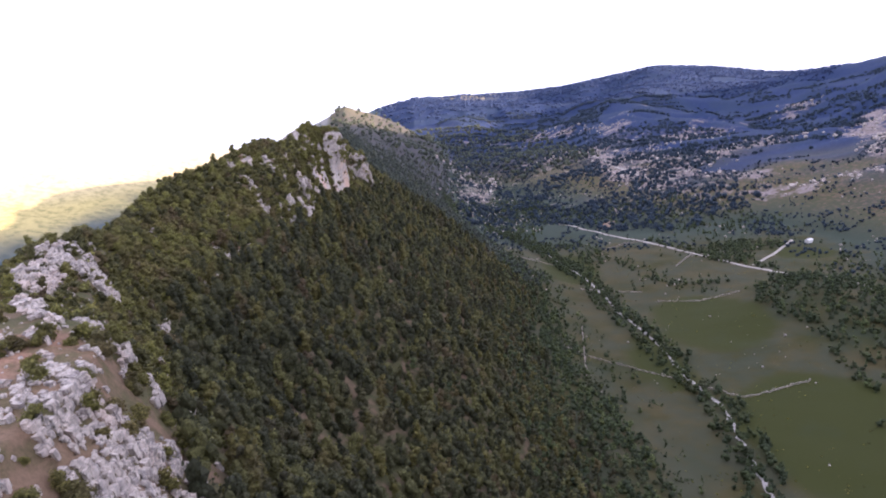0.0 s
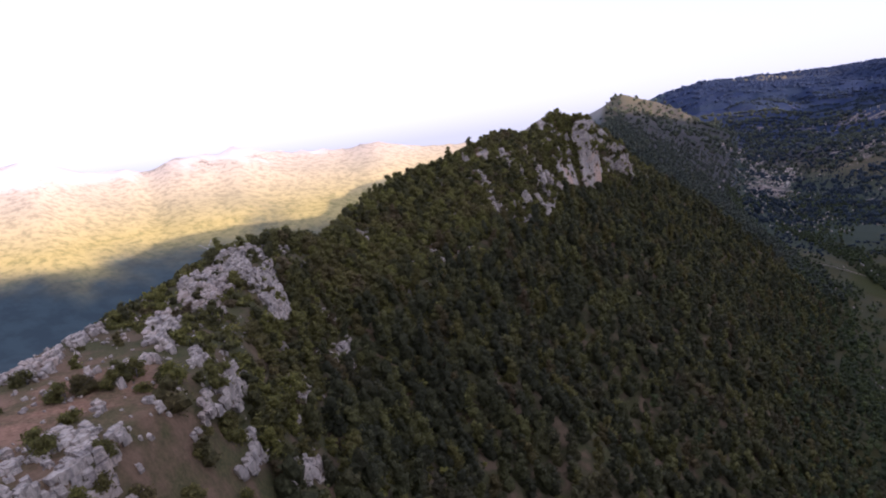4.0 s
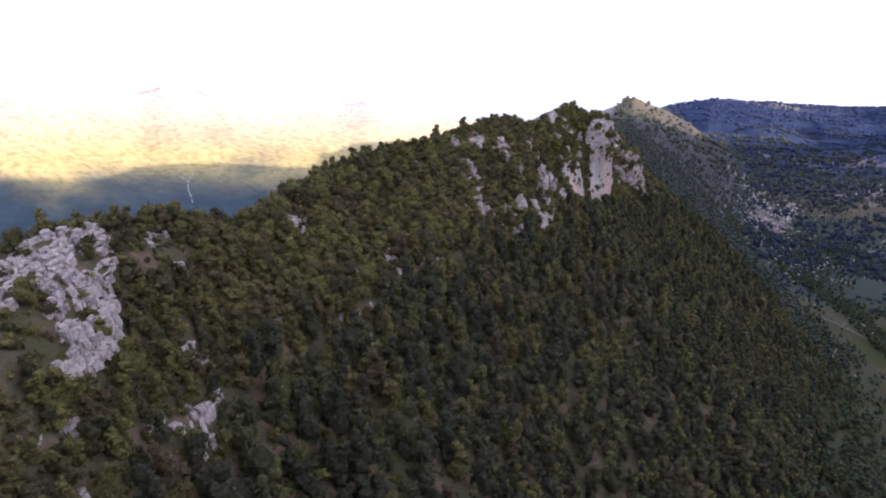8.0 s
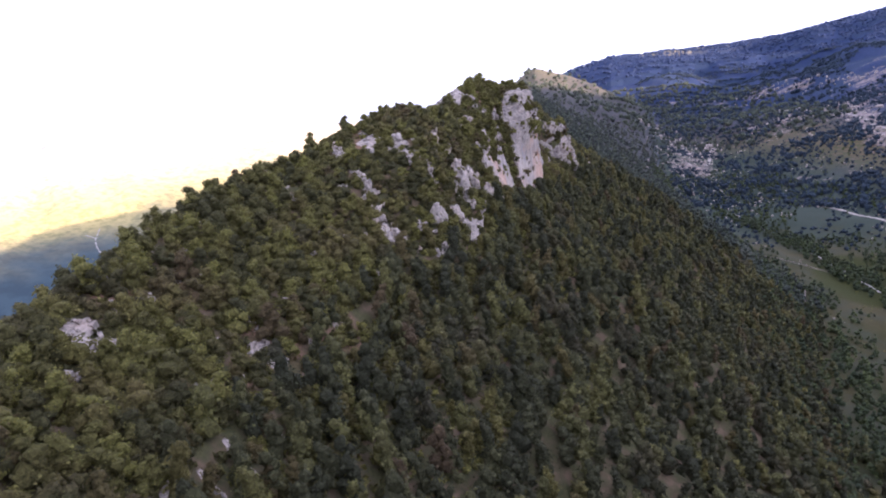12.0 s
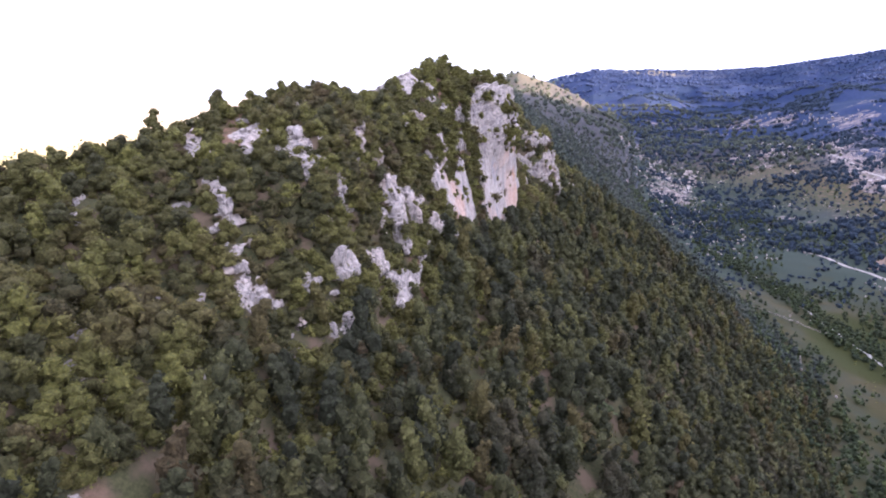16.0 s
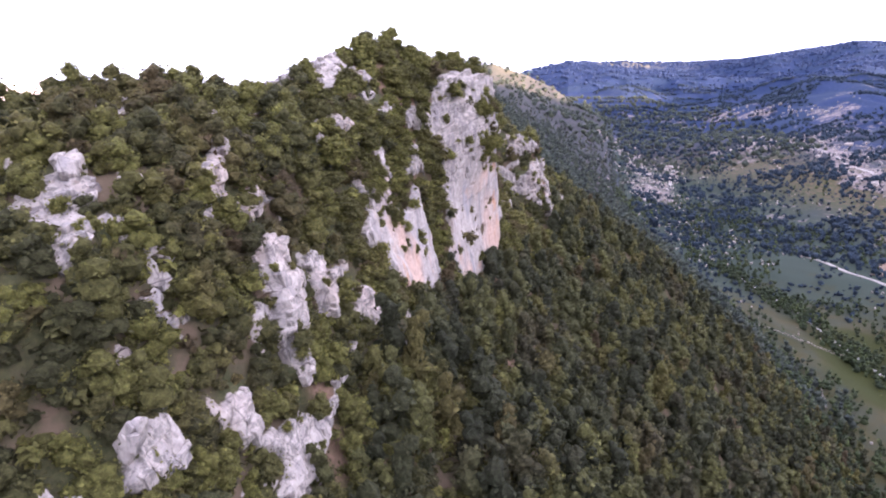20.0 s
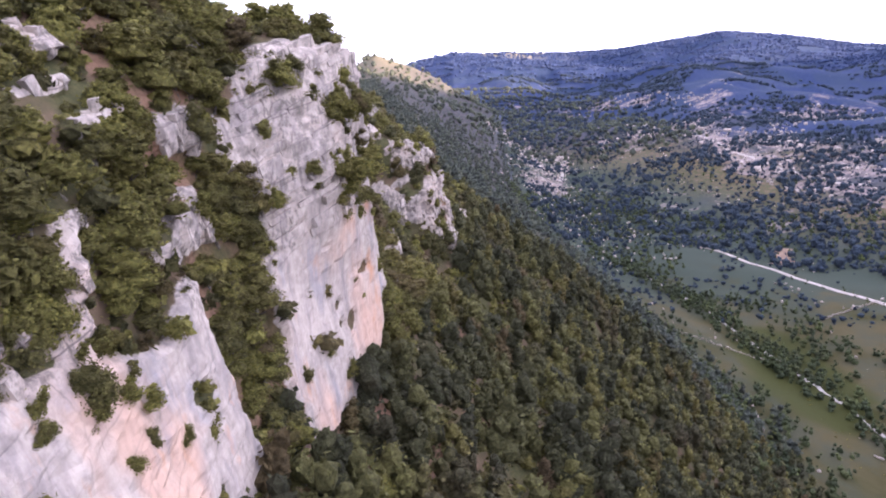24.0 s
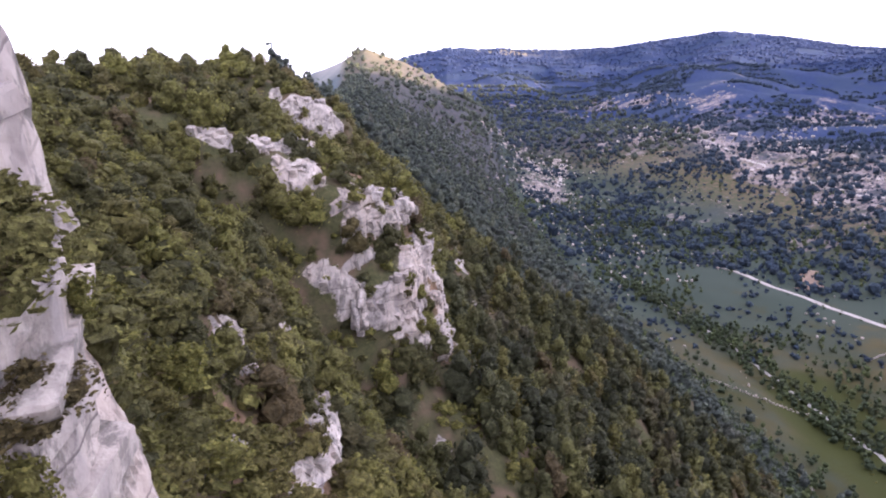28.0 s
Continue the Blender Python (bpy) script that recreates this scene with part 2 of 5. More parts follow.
def make_leaves(name, dark, mid, light, dry):
    """Foliage that varies from tree to tree (tint) and from leaf clump to leaf clump."""
    k = Mat(name, 0.8, 0.12)
    g = k.t.nodes.new("ShaderNodeNewGeometry")
    obj = k.t.nodes.new("ShaderNodeObjectInfo")
    # single trees tinted lighter, making up for deep shade in their crowns
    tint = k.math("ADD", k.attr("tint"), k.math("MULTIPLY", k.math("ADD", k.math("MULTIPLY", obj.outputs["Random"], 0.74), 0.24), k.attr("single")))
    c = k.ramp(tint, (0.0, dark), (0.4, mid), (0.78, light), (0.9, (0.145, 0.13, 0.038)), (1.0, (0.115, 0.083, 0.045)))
    c = k.mix(k.ramp(k.noise(k.co(), 0.06, 3), (0.54, 0.0), (0.70, 0.5)), c, dry)
    # shade inside the crown painted in: cores darker than most loose clumps
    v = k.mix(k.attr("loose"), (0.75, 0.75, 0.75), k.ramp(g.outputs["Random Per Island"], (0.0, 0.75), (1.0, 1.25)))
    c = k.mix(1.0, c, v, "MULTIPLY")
    grain = k.noise(k.co(), 2.6, 5, 0.7)  # clusters of leaves; the shade of the gaps between them is put into the colour
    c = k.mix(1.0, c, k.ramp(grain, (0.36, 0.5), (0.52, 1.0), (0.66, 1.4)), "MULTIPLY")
    k.bump(grain, 1.0, 0.5)
    # thin leaves let part of the light through
    thin, both = k.t.nodes.new("ShaderNodeBsdfTranslucent"), k.t.nodes.new("ShaderNodeMixShader")
    k.put(thin.inputs[0], c), k.put(both.inputs[0], 0.12)
    k.t.links.new(k.b.outputs[0], both.inputs[1])
    k.t.links.new(thin.outputs[0], both.inputs[2])
    k.t.links.new(both.outputs[0], k.t.nodes["Material Output"].inputs[0])
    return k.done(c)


def make_plain(name, a, b, scale, rough=0.9, bump=0.3):
    k = Mat(name, rough, 0.2)
    n, n2 = k.noise(k.co(), scale, 5), k.noise(k.co(), scale * 8, 3)
    c = k.mix(k.ramp(n, (0.35, 0.0), (0.65, 1.0)), a, b)
    c = k.mix(k.ramp(n2, (0.4, 0.0), (0.7, 0.3)), c, a)
    k.bump(n2, bump, 0.05)
    return k.done(c)


LIMESTONE = make_limestone()
GROUND = make_ground()
OAK = make_leaves("foliage", (0.078, 0.076, 0.032), (0.142, 0.132, 0.042), (0.205, 0.195, 0.050), (0.20, 0.14, 0.07))
# darker copy of the ridge foliage, lens darkening put into the colour
DIM_OAK = make_leaves("dimmed_slope_foliage", (0.056, 0.059, 0.032), (0.094, 0.095, 0.042), (0.155, 0.15, 0.050), (0.14, 0.108, 0.062))
# both tree colours carry the blue of distance haze
HAZED_PINE = make_leaves("hazed_pine_foliage", (0.032, 0.046, 0.066), (0.045, 0.065, 0.090), (0.058, 0.080, 0.096), (0.060, 0.074, 0.085))
FAR_HAZED_PINE = make_leaves("hazed_far_pine_foliage", (0.038, 0.057, 0.122), (0.052, 0.078, 0.170), (0.060, 0.088, 0.175), (0.06, 0.084, 0.155))
# slope foliage again, lightened and blued to paint haze over the distance
HAZED_OAK = make_leaves("hazed_slope_foliage", (0.062, 0.074, 0.062), (0.100, 0.116, 0.084), (0.145, 0.16, 0.092), (0.13, 0.12, 0.088))
GREEN = make_leaves("lowland_foliage", (0.050, 0.066, 0.034), (0.078, 0.098, 0.042), (0.12, 0.145, 0.052), (0.10, 0.10, 0.05))
BARK = make_plain("bark", (0.10, 0.085, 0.07), (0.20, 0.18, 0.155), 3.0)
GRAVEL = make_plain("road_gravel", (0.27, 0.24, 0.21), (0.38, 0.34, 0.30), 0.3)
STONE = make_plain("field_stone", (0.22, 0.20, 0.18), (0.40, 0.37, 0.34), 0.8)
SOIL = make_plain("bare_soil", (0.17, 0.115, 0.08), (0.25, 0.18, 0.13), 0.4)


# ---- mesh helpers ----
def mesh_of(name, verts, faces, materials, attrs=(), smooth=False, slots=None):
    """A mesh from arrays: verts (n, 3); faces (m, 3 or 4), or a list of such arrays."""
    faces = [f for f in (faces if isinstance(faces, list) else [faces]) if len(f)]
    me = bpy.data.meshes.new(name)
    me.vertices.add(len(verts))
    me.vertices.foreach_set("co", np.asarray(verts, np.float32).ravel())
    loops = np.concatenate([f.ravel() for f in faces])
    counts = np.concatenate([np.full(len(f), f.shape[1]) for f in faces])
    me.loops.add(len(loops))
    me.loops.foreach_set("vertex_index", loops.astype(np.int32))
    me.polygons.add(len(counts))
    me.polygons.foreach_set("loop_start", np.r_[0, np.cumsum(counts)[:-1]].astype(np.int32))
    me.polygons.foreach_set("loop_total", counts.astype(np.int32))
    for m in materials if isinstance(materials, (list, tuple)) else [materials]:
        me.materials.append(m)
    if slots is not None:
        me.polygons.foreach_set("material_index", np.asarray(slots, np.int32))
    me.polygons.foreach_set("use_smooth", np.full(len(counts), bool(smooth)))
    for key, values in attrs:
        me.attributes.new(key, "FLOAT", "POINT").data.foreach_set("value", np.asarray(values, np.float32))
    me.update(calc_edges=True)
    return me


def part(name, me, parent, label=""):
    ob = new(name, me)
    ob.parent = parent
    return tagged(ob, label)


def value_noise(seed):
    """A smooth random function of arrays x, y (lattice noise in two dimensions, -1 to 1)."""
    table = np.random.RandomState(seed).rand(256, 256) * 2 - 1

    def f(x, y):
        xi, yi = np.floor(x).astype(int), np.floor(y).astype(int)
        u, v = x - xi, y - yi
        u, v = u * u * (3 - 2 * u), v * v * (3 - 2 * v)
        a, b = table[xi % 256, yi % 256], table[(xi + 1) % 256, yi % 256]
        c, d = table[xi % 256, (yi + 1) % 256], table[(xi + 1) % 256, (yi + 1) % 256]
        return (a * (1 - u) + b * u) * (1 - v) + (c * (1 - u) + d * u) * v

    return f


N1, N2, N3 = value_noise(3), value_noise(5), value_noise(8)


def fbm(x, y, octaves=5, gain=0.5, f=N1):
    out, amp, k = 0.0, 1.0, 1.0
    for i in range(octaves):
        out = out + amp * f(x * k + 17.3 * i, y * k - 9.1 * i)
        amp, k = amp * gain, k * 2.03
    return out


def ridged(x, y, octaves=4, f=N2):
    out, amp, k = 0.0, 1.0, 1.0
    for i in range(octaves):
        out = out + amp * (1 - 2 * np.abs(f(x * k + 31 * i, y * k + 7 * i)))
        amp, k = amp * 0.5, k * 2.1
    return out


def steps(a, b, x):
    t = np.clip((x - a) / (b - a), 0, 1)
    return t * t * (3 - 2 * t)


# ---- the lie of the land ----
FLOOR = -128.0
# y, crest x z, cliff edge x z, cliff foot x z, toe of the wooded slope x z
SHOULDER = [
    (-700, 60, -40, 80, -46, 100, -66, 190, -124),
    (-80, -35, -23, -22, -26, -8, -50, 70, -122),
    (0, -52, -22, -35, -24, -21, -47, 58, -122),
    (50, -66, -21.5, -43.5, -22.5, -31, -41, 42, -121),
    (62, -71, -21.5, -47, -22.5, -35.5, -40, 38, -120),
    (75, -78, -21, -53, -23, -43, -40, 34, -120),
    (95, -86, -20.2, -68, -25, -56, -38, 28, -120),
]
WOODED_CREST = [
    (112, -94, -18.7, -81, -22, -70, -36, 24, -119),
    (122, -97, -17.3, -87, -19.5, -74, -36.5, 22, -119),
    (131, -99, -18.5, -90, -21, -76, -37, 21, -119),
    (150, -104, -23, -96, -25.5, -80, -36.5, 18, -118),
    (168, -108, -22.5, -100.5, -25.5, -85, -34.5, 16, -118),
    (182, -112, -19.5, -104, -25, -87, -34, 14, -117),
    (195, -115, -17, -106, -23, -88, -33.5, 13, -117),
    (215, -119, -13.8, -107, -21, -88, -33, 9, -116),
    (232, -119, -12, -100, -17.5, -88.5, -32, 6, -116),
    (242, -114, -9.2, -94, -14.5, -85.5, -33, 4, -116),
]
UPPER_RIDGE = [
    (252, -108, -5.8, -93, -11.5, -84.5, -34.5, 2, -116),
    (266, -107, -4.2, -94.5, -9, -85.5, -30, 0, -116),
    (272, -106, -4.3, -94, -9, -86, -28, -1, -116),
    (277, -104, -5.6, -93.5, -9, -86, -28, -2, -116),
    (283, -102, -3.6, -92.5, -8.5, -86.5, -30, -3, -116),
    (290, -100, -0.8, -92.3, -7.5, -87, -31.5, -4, -116),
    (297, -98.5, 0, -92, -6.2, -87.5, -32, -5, -116),
]
MAIN_FACE = [
    (306, -97, 0.4, -91.5, -4.8, -87, -33, -6, -116),
    (311, -95.5, -0.8, -88.6, -3.6, -86.7, -33.5, -6, -116),
    (314, -95, -1.6, -87.6, -3.4, -86.4, -33.5, -6, -116),
    (317.2, -95, -2.6, -86.3, -3.9, -85.8, -33.5, -6, -116),
    (318.5, -96, -4, -90, -7.5, -85.6, -33.5, -7, -116),
    (320.6, -98, -5, -88.0, -13.2, -85, -34, -7, -116),
    (322.4, -101, -5.5, -91, -13.5, -84.2, -35, -7, -116),
    (328, -104, -5.5, -95, -14, -83.5, -35.5, -8, -116),
    (348, -114, -6, -97, -18, -82, -40, -9, -116),
]
NOSE = [
    (362, -120, -5, -103, -21, -91, -41, -9, -116),
    (366, -121, -5, -94, -15.5, -88, -36.5, -9, -116),
    (376, -124, -4, -90.5, -18.5, -87.3, -35.5, -9, -116),
    (384, -125, -4, -96, -17.5, -88.5, -36, -9, -116),
    (395, -127, -4, -108, -18, -91, -39, -8, -117),
    (409, -129, -4, -114, -17, -92, -39, -8, -117),
    (412, -129, -3, -109, -11, -91, -38, -8, -117),
    (427, -131, -2, -117, -12, -92, -38, -7, -118),
]
FAR_RIDGE = [
    (480, -141, -10, -124, -21, -98, -43, -9, -119),
    (560, -157, -18, -140, -30, -116, -50, -24, -119),
    (650, -178, -16, -158, -30, -134, -52, -55, -118),
    (800, -215, -10, -190, -28, -165, -48, -88, -116),
    (1100, -292, 2, -262, -22, -232, -46, -128, -112),
]
LAST_PEAK = [
    (1460, -385, 38, -355, 12, -322, -18, -170, -105),
    (1780, -452, 32, -420, 10, -388, -15, -240, -90),
    (2200, -470, -20, -440, -30, -405, -40, -290, -60),
    (2550, -480, -40, -450, -50, -420, -60, -330, -70),
    (4900, -600, -60, -560, -70, -520, -80, -400, -100),
]
SECTIONS = np.array(SHOULDER + WOODED_CREST + UPPER_RIDGE + MAIN_FACE + NOSE + FAR_RIDGE + LAST_PEAK)
MID = (-77.0, 305.0)
# bearing to the left of +y, skyline height in degrees, its distance, where the mountain begins
RING = np.array([
    # rows up to -38 are unseen, raised to keep the sun off the ridge
    (-180, 5, 1500, 500), (-150, 9, 1500, 420), (-118, 12, 1450, 330), (-84, 11.6, 1450, 300), (-72, 10.0, 1600, 340), (-64, 7.4, 1850, 380), (-45, 5.0, 2100, 450),
    (-38, 3.0, 2300, 480), (-31, 1.3, 2600, 430), (-27, 1.0, 2800, 420), (-23.4, 0.9, 3000, 430), (-21, 1.25, 3100, 460), (-17.4, 1.95, 3300, 500), (-13.2, 2.5, 3300, 560),
    (-9.7, 2.2, 3300, 640), (-5.5, 1.65, 3200, 720), (-1, 1.4, 3000, 800), (3.3, 1.55, 2700, 880), (8.3, 1.75, 2400, 950), (11.3, 1.2, 2350, 1050),
    (16, 0.0, 2500, 1300), (180, -3, 2600, 1400),
])
WEST = np.array([
    (-180, -2, 4000, 1500), (0, -3, 4300, 2400), (18, -1.6, 4600, 2600), (24, -1.0, 4600, 2700), (30, -0.5, 4500, 2700), (35, 0.1, 4400, 2650), (42, 0.2, 4300, 2600), (46, 1.0, 4250, 2550),
    (49, 1.1, 4200, 2500), (53, 0.7, 4150, 2450), (57, 1.1, 4100, 2400), (61, 1.75, 4000, 2350), (65, 1.75, 4000, 2300), (71, 0.9, 4000, 2300),
    (78, 1.6, 4000, 2300), (100, 2.0, 4000, 2300), (180, -2, 4000, 1500),
])


def ring_height(x, y, table, mid, floor, power, wide=1.0):
    dx, dy = x - mid[0], y - mid[1]
    r, az = np.hypot(dx, dy), np.degrees(np.arctan2(-dx, dy))
    el, far, start = (np.interp(az, table[:, 0], table[:, k]) for k in (1, 2, 3))
    top = far * np.tan(np.radians(el)) + (wide > 1) * 30 * fbm(az / 3.2, r * 0 + 5.0, 3, 0.5)
    t = np.clip((r - start) / (far - start), 0, 1)
    z = floor + (top - floor) * t**power
    rough = fbm(x / 260 / wide, y / 260 / wide, 5) * 26 * np.sin(np.pi * np.clip(t, 0, 1)) ** 0.8
    gullies = ridged(x / 420 / wide + 3, y / 420 / wide) * 16 * np.sin(np.pi * t)
    z = z + rough + gullies
    z = z + (wide == 1) * fbm(x / 60, y / 60, 3) * 2.0 * steps(0.05, 0.3, t) + (wide == 1) * 4 * ridged(x / 170, y / 260, 3) * steps(0.5, 0.75, t) * (1 - steps(0.95, 1.0, t))
    return np.where(r > far, top - (r - far) * 0.25 + fbm(x / 260, y / 260, 5) * 3, z), t


def valley_height(x, y):
    z, t = ring_height(x, y, RING, MID, FLOOR, 1.0)
    knolls = 5 * np.clip(fbm(x / 90 + 4, y / 90, 3), 0, 2) * steps(520, 760, y) + 14 * np.exp(-(((x - 165) / 42) ** 2 + ((y - 395) / 65) ** 2))
    return z + fbm(x / 45, y / 45, 3) * 0.8 + knolls * (t < 0.02), t


def west_height(x, y):
    return ring_height(x, y, WEST, (0.0, 40.0), -470.0, 1.1, 2.2)


def section(y):
    """The controls of the ridge at each y, smoothed."""
    out = []
    for k in range(1, 9):
        w = np.clip(np.abs(y - 290) * 0.03, 1.0, 1.6 + np.clip(y - 420, 0, 900) * 0.06 + np.clip(240 - y, 0, 900) * 0.06)
        out.append(sum(g * np.interp(y + d * w, SECTIONS[:, 0], SECTIONS[:, k]) for d, g in ((-1, 0.25), (0, 0.5), (1, 0.25))))
    return out


# outlines of bare rock on the cliff band: y, and how far down the band (-1 crest, 0 edge, 1 foot)
MAIN_WALL = [[(302.2, 0.08), (305.3, -0.02), (308.2, -0.2), (311, -0.28), (314.5, -0.1), (318.7, -0.05), (320.7, 0.02), (321.8, 0.17), (322, 0.36), (321.4, 0.62), (318.6, 0.76), (315.6, 0.95), (311.6, 1), (307.2, 1.02), (304.4, 1.05), (301.2, 1.02),
              (300.2, 0.9), (300.2, 0.78), (301.4, 0.64), (300.6, 0.48), (302.6, 0.36), (301.2, 0.24)]]
SECOND_WALL = [[(293.3, 0.39), (293.1, 0.48), (293.5, 0.67), (293.8, 0.81), (294.4, 0.92), (291.3, 0.98), (281, 0.86), (275.9, 0.6), (276.6, 0.4), (278.1, 0.41), (278.6, 0.36), (280, 0.31), (280.3, 0.37), (283.4, 0.42), (288.4, 0.46), (290.6, 0.4)],
               [(280.4, 0.33), (284.9, 0.24), (283.3, 0.51), (279.1, 0.46)], [(269.3, 0.72), (271.5, 0.75), (273.5, 0.86), (276.2, 0.8), (272.8, 0.96), (268.9, 0.93), (268.3, 0.81)]]
LEDGES = [[(294.1, 0.19), (297, 0.23), (297.1, 0.3), (295.5, 0.34), (290.9, 0.35), (291.1, 0.31), (293.1, 0.25)], [(283.6, 0.2), (286.8, 0.16), (285.2, 0.25), (284.6, 0.31), (283.6, 0.25)], [(294, 0), (298.5, 0.05), (297.3, 0.11), (294.3, 0.07)],
          [(289, -0.07), (292.8, -0.13), (292.4, 0), (289, 0.02)], [(290.5, -0.68), (293, -0.5), (292.2, -0.38), (289.8, -0.45)], [(304, -0.55), (309, -0.7), (309.5, -0.5), (305, -0.38)], [(280, -0.99), (281, -0.72), (285.5, -0.55), (289, -0.66), (292.5, -0.99)]]
UPPER_ROCKS = [[(249.2, -0.41), (250.8, -0.41), (249.2, -0.18), (247.1, -0.06), (245.4, 0), (244.8, 0.13), (244.4, 0.2), (242.2, 0.19), (242.9, 0.08), (243.3, -0.06), (244.2, -0.18)], [(261, -0.18), (262.8, -0.18), (260.8, -0.06), (260.9, 0.05), (258.9, 0.1), (256, 0.06)],
               [(278.2, -0.12), (280.6, -0.26), (282.7, -0.2), (281, 0.02)], [(252.4, -0.95), (254.6, -0.95), (254.4, -0.82), (252.6, -0.82)], [(260.8, -0.88), (262.5, -0.76), (259.2, -0.57), (258.2, -0.71)]]
FINS = [[(258.1, 0.21), (259.3, 0.15), (262, 0.11), (262.8, 0.16), (259.5, 0.25)], [(259.8, 0.29), (262.4, 0.33), (261.8, 0.42), (262.5, 0.51), (260, 0.63), (258.8, 0.66), (259.2, 0.75), (256.4, 0.68), (257.6, 0.61), (256.4, 0.57), (258.2, 0.37)],
        [(264, 0.42), (267.1, 0.47), (265, 0.57), (265.4, 0.71), (263.5, 0.7), (263.4, 0.54)]]
LOWER_ROCKS = [[(258.6, 0.81), (263.5, 0.9), (261.6, 0.97), (257.9, 0.95), (256.8, 1), (252.1, 1), (250.3, 0.93), (252.9, 0.87), (250.8, 0.77), (253.5, 0.79), (257.3, 0.85)], [(247.9, 0.58), (250.9, 0.62), (251.6, 0.72), (250.1, 0.75), (247.9, 0.65)],
               [(243.7, 0.48), (246, 0.56), (244.2, 0.72), (242.9, 0.67), (241.8, 0.73), (241, 0.7), (242.1, 0.57)], [(245, 0.42), (246.8, 0.44), (246.6, 0.49), (244.8, 0.48)]]
LEFT_ROCKS = [[(229.6, 0.5), (231, 0.51), (230.8, 0.6), (232.9, 0.54), (232, 0.7), (228.7, 0.84), (228.3, 0.73), (228.4, 0.61)], [(231.4, 0.23), (234.4, 0.28), (232.7, 0.35), (231.3, 0.46), (230, 0.42), (230.4, 0.33)],
              [(236.6, -0.3), (236.5, -0.18), (235.4, -0.06), (233.3, 0.12), (232.5, 0.05), (234.3, -0.12)], [(240.1, -0.76), (244.6, -0.94), (243, -0.7), (239.6, -0.57), (236.7, -0.51)], [(245, -0.65), (250, -0.68), (251, -0.62), (245.6, -0.45), (242, -0.35)],
              [(237, 0.54), (238, 0.56), (237.6, 0.65), (239.8, 0.64), (237.7, 0.72), (236.2, 0.7)], [(228.2, 0.98), (229.8, 0.98), (229.4, 1.09), (227.7, 1.02)]]
NOSE_ROCKS = [[(366.2, -0.06), (372.5, -0.08), (374, 0.1), (368.7, 0.18), (365.2, 0.17)], [(369.3, 0.27), (375.5, 0.12), (380, 0.3), (378, 0.61), (376.4, 0.9), (374.5, 0.98), (370.7, 0.86), (367.2, 0.7), (365, 0.6), (364.7, 0.46), (365.1, 0.32), (367.3, 0.42)],
              [(363, 0.13), (364.5, 0.17), (365.1, 0.31), (364.6, 0.43), (363.3, 0.4)], [(407.5, -0.35), (413, -0.4), (414.5, 0.1), (409.1, 0.05), (408.5, -0.18)]]
NOSE_LEDGES = [[(364.8, -0.43), (382.4, -0.43), (383, -0.35), (370.2, -0.31), (364.8, -0.33)], [(367.8, -0.26), (374.6, -0.31), (366, -0.1), (365.2, -0.18)], [(336, 0.45), (345.5, 0.37), (342.6, 0.49), (338, 0.53), (335.2, 0.53)],
               [(333, 0.29), (334.8, 0.34), (334.6, 0.42), (332.6, 0.4)], [(425, -0.9), (432, -0.9), (431, -0.6), (424, -0.6)]]
SHOULDER_WALL = [[(51.4, -0.12), (60.4, -0.29), (63.5, -0.18), (64.9, 0.12), (63.4, 0.28), (60.2, 0.39), (63.4, 0.43), (67.9, 0.67), (67.2, 0.95), (50, 0.95), (47.5, 0.4), (48, 0.1)], [(32, -0.5), (41.7, -0.26), (42, 0.01), (43, 0.12), (41, 0.5), (32, 0.5)],
                 [(67, -1), (77, -1), (75.7, -0.88), (69.3, -0.7), (66, -0.85)], [(78.2, -1.05), (88.2, -1.05), (86.4, -0.86), (77.4, -0.86)], [(50, -0.43), (52.4, -0.43), (53.3, -0.29), (50.4, -0.16), (49, -0.24)], [(30, -1), (38, -0.95), (40, -0.75), (30, -0.7)]]
KNOB = [[(103.6, -0.96), (110, -0.8), (121.9, -0.9), (125.2, -0.35), (118, 0.08), (116, 0.42), (108.3, 0.36), (107.6, 0.05), (110, -0.24), (104.2, -0.33), (96.2, -0.27), (95.3, -0.6)], [(89, -0.74), (92, -0.47), (80.5, -0.27), (79.9, -0.41)],
        [(71.5, -0.48), (74.2, -0.36), (69.8, -0.27)], [(74.1, 0.1), (87, 0.18), (87.2, 0.32), (73.9, 0.17)], [(118.4, 0.96), (126.9, 0.97), (119.5, 1.1), (113.2, 1.02)], [(97.6, 0.6), (105.2, 0.82), (98.6, 0.86), (93.6, 0.73)]]
SLOPE_ROCKS = [[(80.3, 0.42), (86.3, 0.64), (84.6, 0.75), (74.8, 0.49)], [(83.2, 0.69), (92.8, 1.08), (86.9, 1.04), (81.8, 0.85)], [(168.4, -0.62), (172.2, -0.42), (168.4, -0.08), (174, -0.14), (171.4, 0.13), (166.3, 0.1), (163.9, -0.24)], [(184.4, 0.88), (186, 0.98), (182.6, 1.03)],
               [(188.8, 0.47), (191.6, 0.58), (186.8, 0.68)], [(184.6, 1.06), (187.2, 1.07), (184.3, 1.18)]]
# outlines, how far the rock stands proud
PATCHES = [(MAIN_WALL, 0.8), (SECOND_WALL, 0.9), (LEDGES, 0.8), (UPPER_ROCKS, 0.7), (FINS, 2.2), (LOWER_ROCKS, 0.9), (LEFT_ROCKS, 0.9), (NOSE_ROCKS, 0.9), (NOSE_LEDGES, 0.8), (SHOULDER_WALL, 0.5), (KNOB, 0.7), (SLOPE_ROCKS, 0.6)]
BAND = 24.0  # metres down the band, roughly


